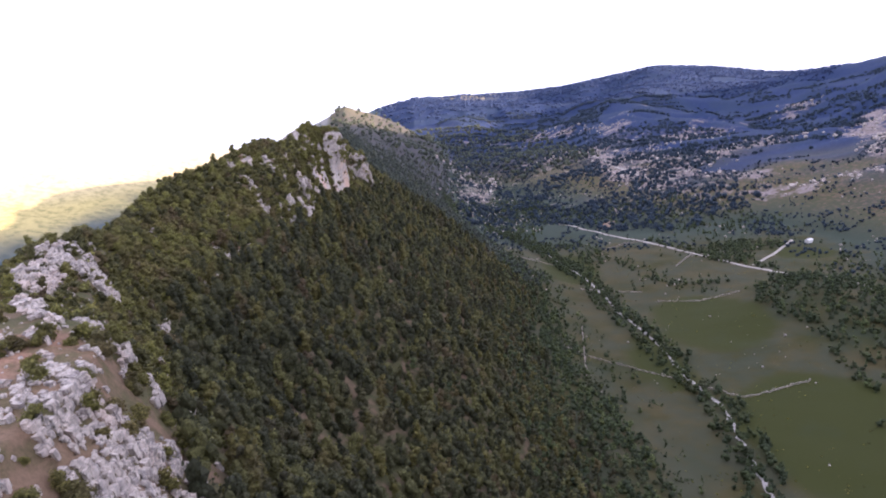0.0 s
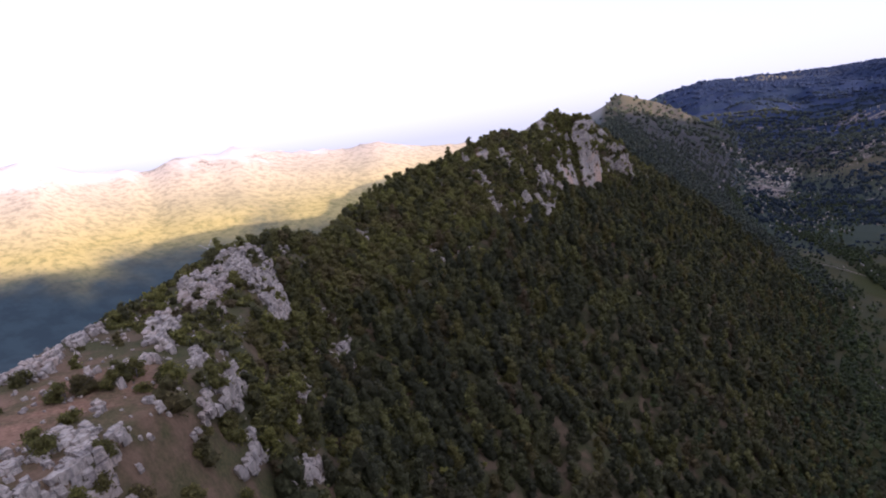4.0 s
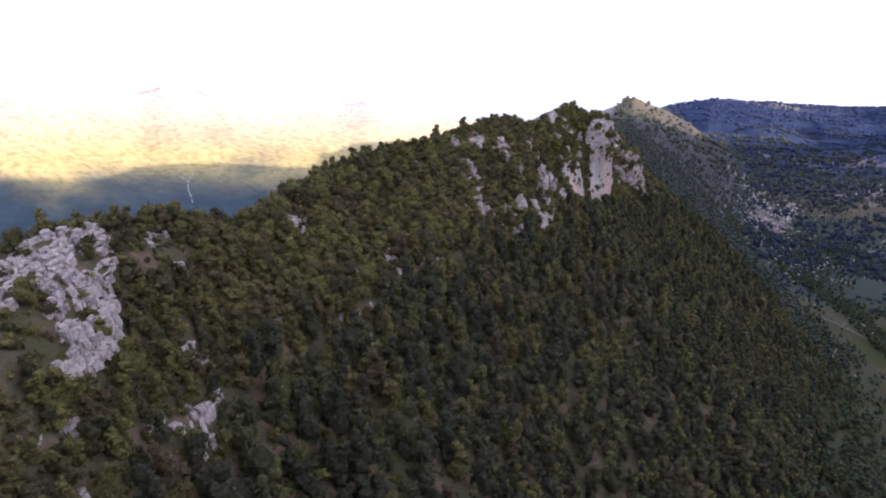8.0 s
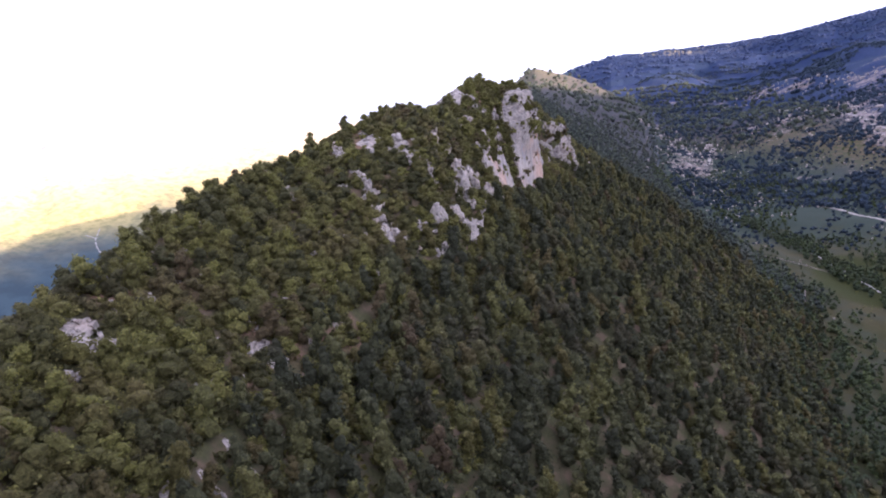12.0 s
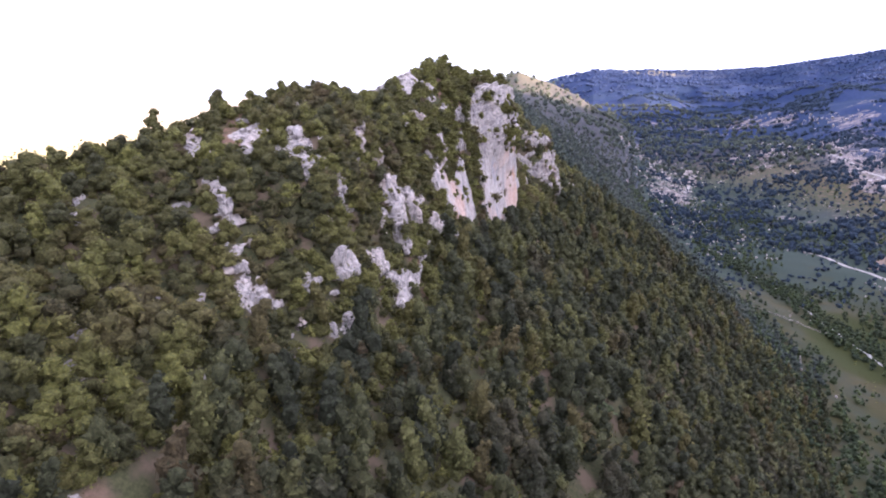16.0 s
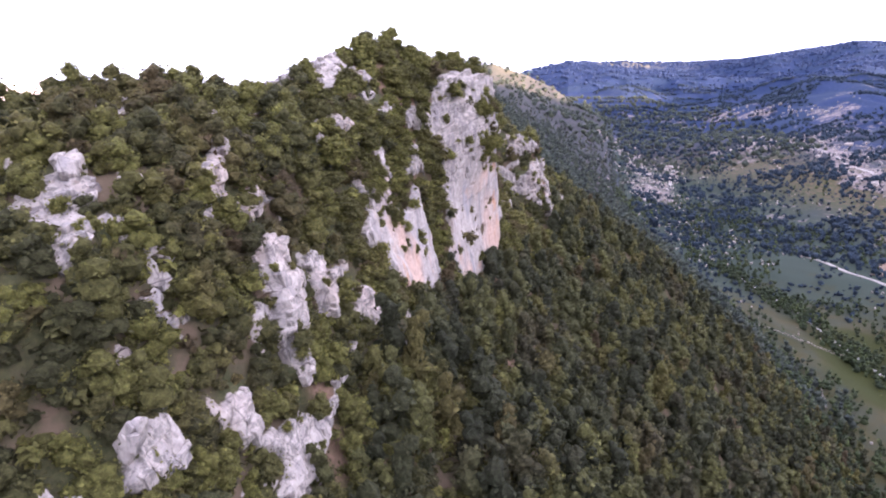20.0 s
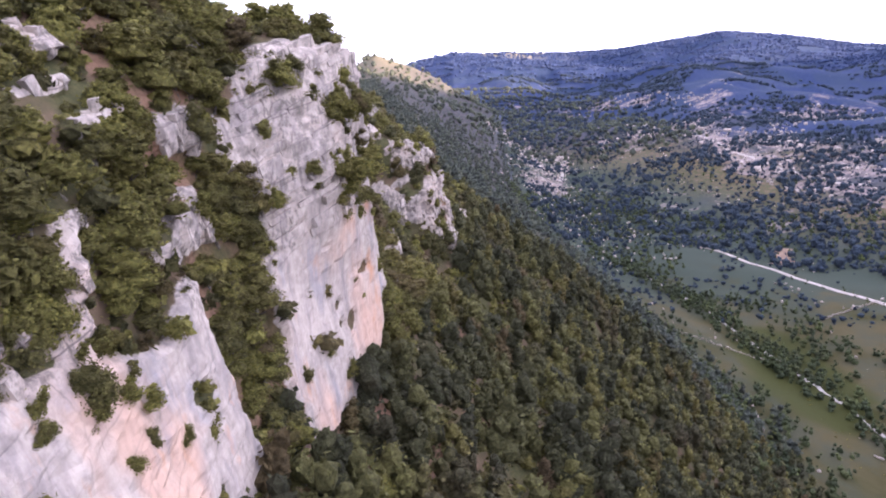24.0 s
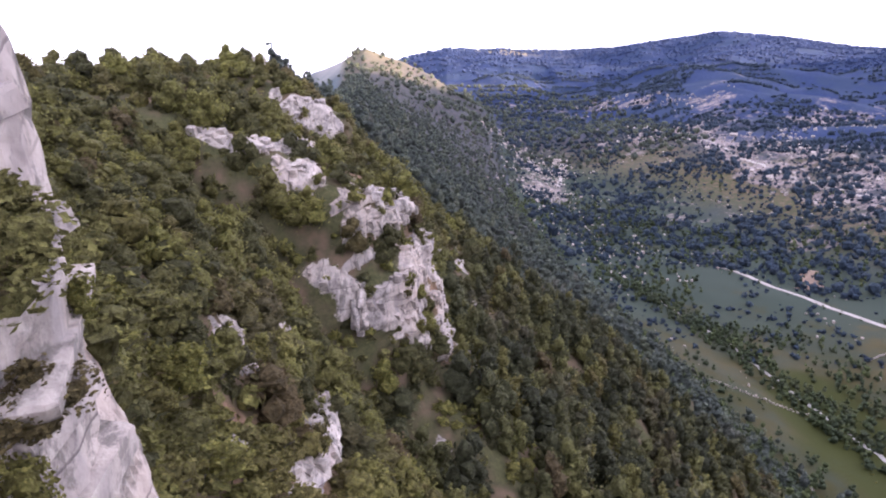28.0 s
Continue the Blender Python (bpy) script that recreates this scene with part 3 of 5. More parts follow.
# bare pale belts on the eastern mountain: line, half width
KARST = [([(-4, 1682), (102, 1606), (187, 1487)], 42), ([(20, 1360), (114, 1298), (125, 1110), (140, 972), (164, 917), (185, 860)], 34), ([(280, 1316), (371, 1364)], 34), ([(221, 1221), (191, 1122)], 24), ([(-150, 1330), (-100, 1150), (-75, 950)], 26),
         ([(3, 1233), (78, 1255)], 22), ([(-57, 1100), (-66, 1204)], 16), ([(164, 917), (215, 960), (300, 1040), (420, 1100)], 30), ([(-58, 1629), (-20, 1600)], 16), ([(156, 1187), (198, 1027), (223, 878), (255, 832)], 30), ([(560, 1540), (640, 1720)], 36), ([(430, 960), (520, 1120), (563, 1205)], 40), ([(350, 735), (300, 740), (257, 760)], 22), ([(380, 800), (430, 900)], 22)]


def depth_inside(y, s, outline):
    """How far (y, s) lies inside a closed outline, in metres; negative outside."""
    near, inside = np.full(y.shape, 1e9), np.zeros(y.shape, bool)
    for (ay, ab), (by, bb) in zip(outline, outline[1:] + outline[:1]):
        ab, bb = ab * BAND, bb * BAND
        u = np.clip(((y - ay) * (by - ay) + (s - ab) * (bb - ab)) / ((by - ay) ** 2 + (bb - ab) ** 2 + 1e-9), 0, 1)
        near = np.minimum(near, np.hypot(y - ay - u * (by - ay), s - ab - u * (bb - ab)))
        inside ^= ((ay > y) != (by > y)) & (s < ab + (bb - ab) * (y - ay) / (by - ay + 1e-9))
    return np.where(inside, near, -near)


def rock_cover(y, b):
    """How much of the band at (y, b) is bare rock, and how far it stands proud."""
    s = b * BAND
    wy, ws = y + 0.7 * fbm(y / 2.5, s / 2.5 + 3, 3, 0.6, N3), s + 0.7 * fbm(y / 2.5 + 9, s / 2.5, 3, 0.6, N3)
    cover, proud = np.zeros_like(s), np.zeros_like(s)
    for outlines, p in PATCHES:
        for outline in outlines:
            ys, bs = [q[0] for q in outline], [q[1] for q in outline]
            at = (y > min(ys) - 3) & (y < max(ys) + 3) & (b > min(bs) - 0.15) & (b < max(bs) + 0.15)
            c = np.clip(0.5 + depth_inside(wy[at], ws[at], outline) / 0.8, 0, 1)
            cover[at], proud[at] = np.maximum(cover[at], c), np.maximum(proud[at], c * p)
    veg = fbm(y / 3.5 + 40, b * 8, 3, 0.6, N3)
    thin = np.where((y > 292) & (y < 323), 0.8, np.where(y < 140, 0.55, 0.6))
    cover = cover * (1 - steps(thin, thin + 0.2, veg))
    cover = np.where(y < 126, cover * steps(-0.5, -0.2, fbm(y / 1.5, b * 16 + 11, 3, 0.6, N2)), cover)
    patches = steps(0.74, 0.90, fbm(y / 3 + 7, b * 8 + 60, 3, 0.5, N2)) * (b > -0.8) * (b < 1.2) * (y > 20) * (y < 440)
    return np.maximum(cover, patches), proud


def build_ground_arrays():
    ys = [-700.0]
    while ys[-1] < 4800:
        y = ys[-1]
        d = 0.22 if 312 < y < 323 else 0.32 if 292 < y < 326 else 0.45 if 224 < y < 330 else 0.5 if 30 < y < 128 or 330 <= y < 415 else 1.1 if 36 < y < 440 else 1.1 + 0.02 * (y - 440) if y >= 440 else min(40, 1.1 + 0.06 * (36 - y))
        ys.append(y + min(d, 30))
    y = np.array(ys)[:, None]
    xc, zc, xe, ze, xf, zf, xt, zt = section(y)
    # columns: west, crest to edge, cliff band, slope, valley and the eastern mountain
    west = -np.concatenate([np.linspace(4700, 900, 46), np.geomspace(850, 40, 24), [28, 19, 12, 7, 3]])
    near = np.linspace(0, 1, 30)
    band = np.linspace(0, 1, 84)[1:]
    slope = np.linspace(0, 1, 54)[1:]
    east = np.concatenate([np.linspace(3, 330, 52), np.geomspace(336, 4700, 76)])
    cols = []
    # west of the crest
    xw = xc + west[None]
    zw = np.maximum(zc + west[None] * 0.62 + fbm(xw / 40, y / 40, 4) * np.clip(-west[None] / 25, 0, 3.5), west_height(xw, y)[0])
    xa, za = xc + (xe - xc) * near, zc + (ze - zc) * near + np.sin(near * np.pi) * 0.6
    xb, zb = xe + (xf - xe) * band, ze + (zf - ze) * band
    xs, zs = xf + (xt - xf) * slope, zf + (zt - zf) * slope
    zs = zs + fbm(xs / 22, y / 22, 4) * 3.0 * np.sin(slope * np.pi) + 2.5 * np.sin(slope * np.pi) * ridged(y / 60, xs / 200)
    xv = xt + east[None]
    vz, vt = valley_height(xv, y)
    zv = zt + (vz - zt) * steps(0, 45 + np.clip(y - 1000, 0, 4000) * 0.55, east[None])
    zv = np.maximum(zv, np.where(y > 1000, zt - east[None] * 0.5, -999))
    far_noise = steps(560, 900, y) * 7
    zc_n, zb_n = fbm(xa / 70, y / 90, 4) * far_noise, fbm(xb / 70, y / 90, 4) * far_noise
    za, zb = za + zc_n, zb + zb_n
    X = np.concatenate([xw, xa, xb, xs, xv], 1)
    Z = np.concatenate([zw, za, zb, zs, zv], 1)
    Y = np.broadcast_to(y, X.shape).copy()
    # the head of the valley: the ridge's last rounded peak grows out of the mountain's foot
    far_w = steps(900, 1250, Y)
    d = np.hypot(X - xc, 14) - 14
    flank = np.where(X > xc, 0.52 * np.minimum(d, 60) + 0.70 * np.clip(d - 60, 0, None), 0.6 * d) + 0.07 * np.abs(Y - 1470)
    crest = np.minimum(zc, 36) + 4 + 5 * fbm(X / 120, Y / 120, 4) - flank + 9 * ridged(X / 150, Y / 150) * steps(20, 120, d)
    back = steps(1650, 2100, Y)
    side = steps(0, 1, (X - xc + 150 + 300 * back) / (210 - 40 * back))
    base = valley_height(X, Y)[0] * side + west_height(X, Y)[0] * (1 - side)
    top = np.maximum(crest, base)
    Z = Z * (1 - far_w) + far_w * (top + 16 * np.log1p(np.exp(-np.abs(crest - base) / 16)))
    nw, na, nb, nsl = len(west), len(near), len(band), len(slope)
    b = np.concatenate([np.full(nw, -3.0), near * 1.0 - 1.0, band, 1 + slope * 4, np.full(len(east), 9.0)])[None] + 0 * y
    cover, proud = rock_cover(Y, b)
    near_rows = steps(15, 35, Y) * (1 - steps(430, 460, Y))
    inside = ((b > -1.0) & (b < 1.6)) * near_rows
    rock, proud = cover * inside, proud * inside
    # the bare slab west of the dome's crest
    rock[:, nw - 3:nw + 6] = np.maximum(rock[:, nw - 3:nw + 6], 0.9 * steps(277, 280, y) * (1 - steps(291, 294, y)))
    # push rock outwards, in tilted beds and blocks
    bed = (Z - 0.36 * Y + 0.1 * X + 0.5 * N1(Y / 9, Z / 9)) / 1.3
    row = np.floor(bed)
    ledge = bed - row
    span = 1.3 + 1.4 * np.abs(N2(row * 3.7, row * 1.9))
    col = np.floor(Y / span + 9 * N3(row * 2.3, row * 0.7))
    stand = N1(row * 5.3 + 0.5, col * 7.1 + 0.5)
    broad = N2(np.floor(bed / 3) * 4.1, np.floor(Y / 5 + 3 * N3(np.floor(bed / 3) * 1.7, np.floor(bed / 3) * 5.1)) * 3.3)
    face = (steps(298, 301, Y) * (1 - steps(321, 324, Y)) + steps(275, 277, Y) * (1 - steps(294, 296, Y))) * steps(0.32, 0.44, b)
    wall = steps(299, 301, Y) * (1 - steps(321, 323, Y))
    out = proud * 0.8 + rock * (0.32 - 0.24 * np.maximum(face, wall)) * (stand - 0.5 * steps(0.8, 1.0, ledge)) + rock * (0.45 - 0.34 * np.maximum(face, wall)) * broad + rock * steps(360, 366, Y) * (0.55 * broad + 0.35 * stand) + rock * (0.14 - 0.07 * wall) * fbm(Y / 1.6, Z / 1.6, 4, 0.65, N3) + rock * 0.3 * fbm(Y / 8, Z / 8, 2) - (1 - rock) * inside * 0.5
    # the bedded upper part of the main wall bulges out over the smooth face below
    out = out + 2.6 * np.exp(-(((Y - 308) / 4.5) ** 2) - ((b - 0.3) / 0.2) ** 2) * inside
    plain = np.clip(steps(300, 302, Y) * (1 - steps(320, 322, Y)) * steps(0.36, 0.46, b - 0.006 * (312 - Y)) + steps(276, 278, Y) * (1 - steps(294, 296, Y)) * steps(0.38, 0.5, b), 0, 1) * (b < 1.1)
    lean = np.clip((zf - ze) / (xf - xe + 1e-6), -8, -0.3)
    nx, nz = -lean / np.hypot(lean, 1), 1 / np.hypot(lean, 1)
    X = X + out * nx
    Z = Z + out * nz * 0.6
    # cover masks
    meadow = np.zeros_like(X)
    meadow[:, nw + na + nb + nsl:] = 1
    meadow = meadow * (1 - steps(0.0, 0.06, np.concatenate([np.zeros((len(y), nw + na + nb + nsl)), vt], 1)))
    meadow = np.maximum(meadow, steps(0.86, 1.0, np.concatenate([np.zeros((len(y), nw + na + nb)), np.broadcast_to(slope, (len(y), nsl)), np.zeros((len(y), len(east)))], 1)) * 0.8)
    T = np.concatenate([np.full((len(y), nw + na + nb + nsl), -1.0), vt], 1)
    woods = (T > 0) * steps(0.03, 0.2, T + 0.05 * fbm(X / 60, Y / 60, 4))
    karst = np.zeros_like(X)
    for line, wide in KARST:
        for (ax, ay), (bx, by) in zip(line, line[1:]):
            u = np.clip(((X - ax) * (bx - ax) + (Y - ay) * (by - ay)) / ((bx - ax) ** 2 + (by - ay) ** 2), 0, 1)
            far = np.hypot(X - ax - u * (bx - ax), Y - ay - u * (by - ay)) + wide * 0.5 * fbm(X / 60, Y / 60, 3)
            karst = np.maximum(karst, 0.80 * (1 - steps(0.3, 1.5, far / wide)))
    karst = np.maximum(karst, (X > -260) * steps(520, 800, Y) * (1 - steps(0.15, 0.4, T)) * (T >= 0) * 0.46)
    karst = np.maximum(karst, (T >= 0) * steps(0.0, 0.1, T) * (1 - steps(0.35, 0.6, T)) * 0.42)
    woods = np.maximum(woods, (T >= 0) * steps(1100, 1400, Y) * 0.8)
    woods = np.maximum(woods, steps(1150, 1450, Y + 60 * fbm(X / 80, Y / 80, 3)) * steps(0.02, 0.16, T))
    woods = np.maximum(woods, (0.3 + 0.7 * steps(1600, 1800, Y)) * steps(1000, 1250, Y) * (T < 0))
    far_ridge = ((b > -1) & (b < 5)) * steps(440, 620, Y)
    woods = np.maximum(woods, far_ridge * 0.45)
    karst = np.maximum(karst, far_ridge * steps(650, 1000, Y) * steps(2.6, 4.0, b) * 0.15)
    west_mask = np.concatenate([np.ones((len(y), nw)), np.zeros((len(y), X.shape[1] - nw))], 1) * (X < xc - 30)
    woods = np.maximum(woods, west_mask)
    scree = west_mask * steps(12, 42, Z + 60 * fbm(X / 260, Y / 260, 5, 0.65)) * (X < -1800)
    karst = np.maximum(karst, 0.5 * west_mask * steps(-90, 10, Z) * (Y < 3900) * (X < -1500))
    # the western shade line and sunlit peak top are put into this colour mask
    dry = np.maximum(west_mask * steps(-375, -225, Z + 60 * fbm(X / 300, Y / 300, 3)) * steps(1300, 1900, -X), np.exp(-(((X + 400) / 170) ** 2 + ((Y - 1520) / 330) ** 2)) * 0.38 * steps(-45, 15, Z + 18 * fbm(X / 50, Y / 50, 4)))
    soil = steps(34, 42, Y) * (1 - steps(70, 82, Y)) * steps(-1.1, -0.8, b) * (b < 1.1) * (0.25 + 0.75 * np.exp(-(((b + 0.5 - 0.012 * (Y - 58)) / 0.25) ** 2))) + 0.6 * steps(0.4, 0.7, fbm(X / 9 + 30, Y / 9, 3)) * (Y > 84) * (Y < 440) * (b > -1.2) * (b < 1.5)
    soil = np.maximum(soil, np.exp(-(((Y - 318.5) / 2.2) ** 2 + ((Z + 14) / 2.5) ** 2)) * (b > 0) * (b < 1))
    # sunlit strip along the mountain's skyline, painted as dry ground
    dry = np.maximum(dry, 0.5 * steps(0.84, 0.93, T + 0.06 * fbm(X / 90, Y / 90, 4)) * (1 - steps(-250, 150, X)))
    field = np.zeros_like(X)
    for fx, fy, rx, ry in ((25, 535, 22, 55), (96, 388, 30, 52), (60, 330, 14, 40), (205, 545, 26, 24), (110, 250, 40, 60)):
        e = ((X - fx + 4 * N1(X / 30, Y / 30)) / rx) ** 2 + ((Y - fy) / ry) ** 2
        field = np.maximum(field, 1 - steps(0.8, 1.05, e))
    return X, Y, Z, dict(rock=rock, bare=np.where(Y < 84, rock * 0.42, rock), meadow=np.clip(meadow, 0, 1), woods=woods, karst=karst, dry=dry, field=field, soil=soil, scree=scree, plain=plain, west=west_mask, rough=np.maximum(np.maximum(steps(500, 680, Y), 0.5), 0.9 * steps(190, 250, X)) * (1 - 0.7 * field)), b


def grid_faces(r, c):
    i = (np.arange(r - 1)[:, None] * c + np.arange(c - 1)[None]).ravel()
    return np.stack([i, i + c, i + c + 1, i + 1], 1)[:, ::-1]


GX, GY, GZ, GMASK, _ = build_ground_arrays()
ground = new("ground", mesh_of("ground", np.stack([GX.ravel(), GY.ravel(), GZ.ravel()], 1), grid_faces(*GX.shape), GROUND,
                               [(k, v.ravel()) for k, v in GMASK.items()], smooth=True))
flat = (GMASK["rock"] + 0 * GX)[:-1, :-1].ravel() > 0.25
ground.data.polygons.foreach_set("use_smooth", ~(flat & (np.abs(GX[:-1, :-1]).ravel() < 400)))
tagged(ground, "limestone ridge with wooded slopes, valley meadows and mountains", "ground", kind="structure")


# ---- trees ----
def ico(sub):
    bm = bmesh.new()
    bmesh.ops.create_icosphere(bm, subdivisions=sub, radius=1)
    v, f = np.array([x.co[:] for x in bm.verts]), np.array([[q.index for q in p.verts] for p in bm.faces])
    bm.free()
    return v, f


ICO = {k: ico(k) for k in (1, 2, 3)}


def unit(v):
    return v / np.maximum(np.linalg.norm(v, axis=-1, keepdims=True), 1e-9)


def leaf_cards(rs, centers, radii, squash, count, size):
    """Small four-cornered leaf clumps strewn over the lobes of a crown, facing roughly outwards."""
    which = rs.choice(len(centers), count, p=radii**2 / (radii**2).sum())
    d = unit(rs.randn(count, 3) + (0, 0, 0.35))
    at = centers[which] + d * (radii[which] * rs.uniform(0.80, 1.2, count))[:, None] * (1, 1, squash)
    n = unit(d + 0.75 * rs.randn(count, 3))
    a = unit(np.cross(n, rs.randn(count, 3)))
    b = np.cross(n, a)
    s = size * rs.uniform(0.55, 1.25, count)[:, None]
    w = s * rs.uniform(0.5, 0.9, (count, 1))
    bend = n * s * 0.25
    v = np.stack([at - a * s, at + b * w - bend * 0.3, at + a * s - bend, at - b * w], 1).reshape(-1, 3)
    return v, np.arange(4 * count).reshape(-1, 4)


def crown(seed, height, width, lobes, sub, cards, size, squash=0.8, low=0.25, core=0.84):
    """Arrays of a crown that stands on z = 0: lumpy cores of leaves with loose clumps round them."""
    rs = np.random.RandomState(seed)
    ang, rad = rs.rand(lobes) * 6.28 + np.arange(lobes) * 2.4, np.sqrt(rs.rand(lobes)) * width * 0.30
    up = np.linspace(low, 0.80, lobes) * height
    rad = rad * (1.15 - 0.6 * np.linspace(0, 1, lobes))
    centers = np.stack([np.cos(ang) * rad, np.sin(ang) * rad, up], 1)
    radii = width * rs.uniform(0.26, 0.38, lobes) * (1.0 if lobes < 10 else 0.74) * (1.1 - 0.35 * np.linspace(0, 1, lobes))
    vs, tris, n = [], [], 0
    v0, f0 = ICO[sub]
    for c, r in zip(centers, radii):
        bumps = 0.66 + 0.55 * rs.rand(len(v0), 1)
        vs.append(c + v0 * bumps * r * core * (1, 1, squash))
        tris.append(f0 + n)
        n += len(v0)
    cv, cf = leaf_cards(rs, centers, radii, squash, cards, size)
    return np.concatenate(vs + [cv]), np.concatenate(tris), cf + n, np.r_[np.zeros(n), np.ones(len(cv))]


def tube(points, radii, sides=6):
    """A tapering tube along points: verts, quads."""
    pts, vs = np.array(points, float), []
    for i, p in enumerate(pts):
        d = unit(pts[min(i + 1, len(pts) - 1)] - pts[max(i - 1, 0)])
        a = unit(np.cross(d, (0.31, 0.87, 0.2)))
        b = np.cross(d, a)
        t = np.arange(sides) * 2 * np.pi / sides
        vs.append(p + radii[i] * (np.cos(t)[:, None] * a + np.sin(t)[:, None] * b))
    k = len(pts)
    q = [[i * sides + j, i * sides + (j + 1) % sides, (i + 1) * sides + (j + 1) % sides, (i + 1) * sides + j] for i in range(k - 1) for j in range(sides)]
    return np.concatenate(vs), np.array(q)


def trunk_arrays(seed, height, r):
    rs = np.random.RandomState(seed)
    sway = rs.randn(5, 2).cumsum(0) * 0.12
    line = [(sway[i, 0] * (i > 0), sway[i, 1] * (i > 0), z * height) for i, z in enumerate((-0.12, 0.1, 0.28, 0.45, 0.66))]
    vs, fs = [], []
    n = 0
    v, f = tube(line, np.array([1.25, 1.0, 0.85, 0.6, 0.25]) * r)
    vs.append(v), fs.append(f)
    n += len(v)
    for j in range(5):
        p = np.array(line[1 + j % 3]) + (0, 0, 0.1)
        d = np.array([math.cos(j * 2.2 + seed), math.sin(j * 2.2 + seed), 0.85]) * height * 0.24
        v, f = tube([p, p + d * 0.5 + (0, 0, 0.05), p + d], np.array([0.5, 0.35, 0.12]) * r, 5)
        vs.append(v), fs.append(f + n)
        n += len(v)
    return np.concatenate(vs), np.concatenate(fs)


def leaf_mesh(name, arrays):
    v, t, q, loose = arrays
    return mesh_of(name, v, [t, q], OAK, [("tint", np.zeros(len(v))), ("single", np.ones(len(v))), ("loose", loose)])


TREES, SHRUBS = [], []
for i in range(6):
    h, w = (5.6, 4.6, 6.4, 5.0, 4.2, 6.0)[i], (4.4, 4.2, 4.6, 3.6, 4.4, 5.0)[i]
    tree = new("tree")
    tree["height"] = h
    tv, tf = trunk_arrays(i + 1, h, 0.16)
    part("trunk", mesh_of("trunk", tv, tf, BARK, smooth=True), tree)
    part("crown", leaf_mesh("crown", crown(20 + i, h, w, 16, 1, *((2200, 0.125) if i < 3 else (760, 0.2)), 0.85, 0.26, 0.84)), tree)
    TREES.append(tagged(tree, "broad-leaved tree with a dense olive-green crown on rocky ground", "tree", "trees on the upper ridge"))
for i in range(4):
    h, w = (1.9, 2.4, 1.5, 2.8)[i], (2.4, 2.6, 2.2, 2.2)[i]
    bush = new("shrub")
    sv, sf = trunk_arrays(i + 11, h, 0.06)
    part("stem", mesh_of("stem", sv, sf, BARK, smooth=True), bush)
    part("foliage", leaf_mesh("foliage", crown(40 + i, h, w, 6, 1, 360, 0.13, 0.85, 0.16, 0.8)), bush)
    SHRUBS.append(tagged(bush, "low olive-green shrub rooted in cracks of pale limestone", "shrub", "shrubs on the cliff"))


def pick(rs, y0, y1, s0, s1, step, keep):
    """Places strewn evenly over the sheet's columns s0..s1 and y from y0 to y1, where keep() allows."""
    rows = np.where((GY[:, 0] >= y0) & (GY[:, 0] <= y1))[0]
    out = []
    y = y0
    while y < y1:
        st = step(y)
        r = rows[np.argmin(np.abs(GY[rows, 0] - y))]
        line = np.stack([GX[r, s0:s1], GZ[r, s0:s1]], 1)
        length = np.r_[0, np.cumsum(np.hypot(*np.diff(line, axis=0).T))]
        n = max(1, int(length[-1] / st))
        u = np.clip((np.arange(n) + rs.uniform(-0.3, 1.2, n)) * st, 0, length[-1])
        cols = s0 + np.clip(np.searchsorted(length, u), 0, s1 - s0 - 1)
        rr = np.clip(r + np.round(rs.uniform(-0.85, 0.85, n) * st / max(0.3, GY[min(r + 1, len(GY) - 1), 0] - GY[r, 0])).astype(int), 0, len(GY) - 1)
        ok = keep(rr, cols)
        out.append(np.stack([rr[ok], cols[ok]], 1))
        y += st
    return np.concatenate(out)


NW, NA, NB, NS = 75, 30, 83, 53
C_CREST, C_EDGE, C_FOOT, C_TOE = NW, NW + NA, NW + NA + NB, NW + NA + NB + NS


JITTER = np.random.RandomState(77)


def spot(rc):
    """Places on the sheet at grid cells, each somewhere between its column and the next."""
    r, c = rc[:, 0], rc[:, 1]
    d, u = np.minimum(c + 1, GX.shape[1] - 1), JITTER.rand(len(r))
    return np.stack([GX[r, c] * (1 - u) + GX[r, d] * u, GY[r, c], GZ[r, c] * (1 - u) + GZ[r, d] * u], 1)


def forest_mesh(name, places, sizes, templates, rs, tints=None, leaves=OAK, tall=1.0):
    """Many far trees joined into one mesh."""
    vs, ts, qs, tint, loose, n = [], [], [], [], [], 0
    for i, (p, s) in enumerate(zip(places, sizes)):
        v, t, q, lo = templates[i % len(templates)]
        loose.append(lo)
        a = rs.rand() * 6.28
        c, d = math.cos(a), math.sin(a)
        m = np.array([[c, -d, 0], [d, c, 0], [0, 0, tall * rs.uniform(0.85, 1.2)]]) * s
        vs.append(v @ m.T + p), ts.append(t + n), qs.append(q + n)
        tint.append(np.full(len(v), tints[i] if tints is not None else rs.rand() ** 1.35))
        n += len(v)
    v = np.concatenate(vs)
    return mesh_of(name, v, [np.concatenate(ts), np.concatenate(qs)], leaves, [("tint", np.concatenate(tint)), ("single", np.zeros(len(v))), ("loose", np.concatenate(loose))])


MIDS = [crown(60 + i, (6.6, 7.4, 5.8, 6.8, 7.8)[i], (4.0, 3.7, 4.3, 3.5, 4.1)[i], 6, 1, 120, 0.27, 1.1, 0.22, 0.84) for i in range(5)]
FINES = [crown(66 + i, (5.2, 6.0, 4.6, 5.4)[i], (4.0, 3.8, 4.2, 3.6)[i], 7, 1, 190, 0.2, 0.95, 0.24, 0.84) for i in range(4)]
NEARS = [crown(75 + i, (5.2, 6.0, 4.6)[i], (4.2, 4.0, 4.4)[i], 7, 1, 230, 0.2, 0.95, 0.24, 0.84) for i in range(3)]
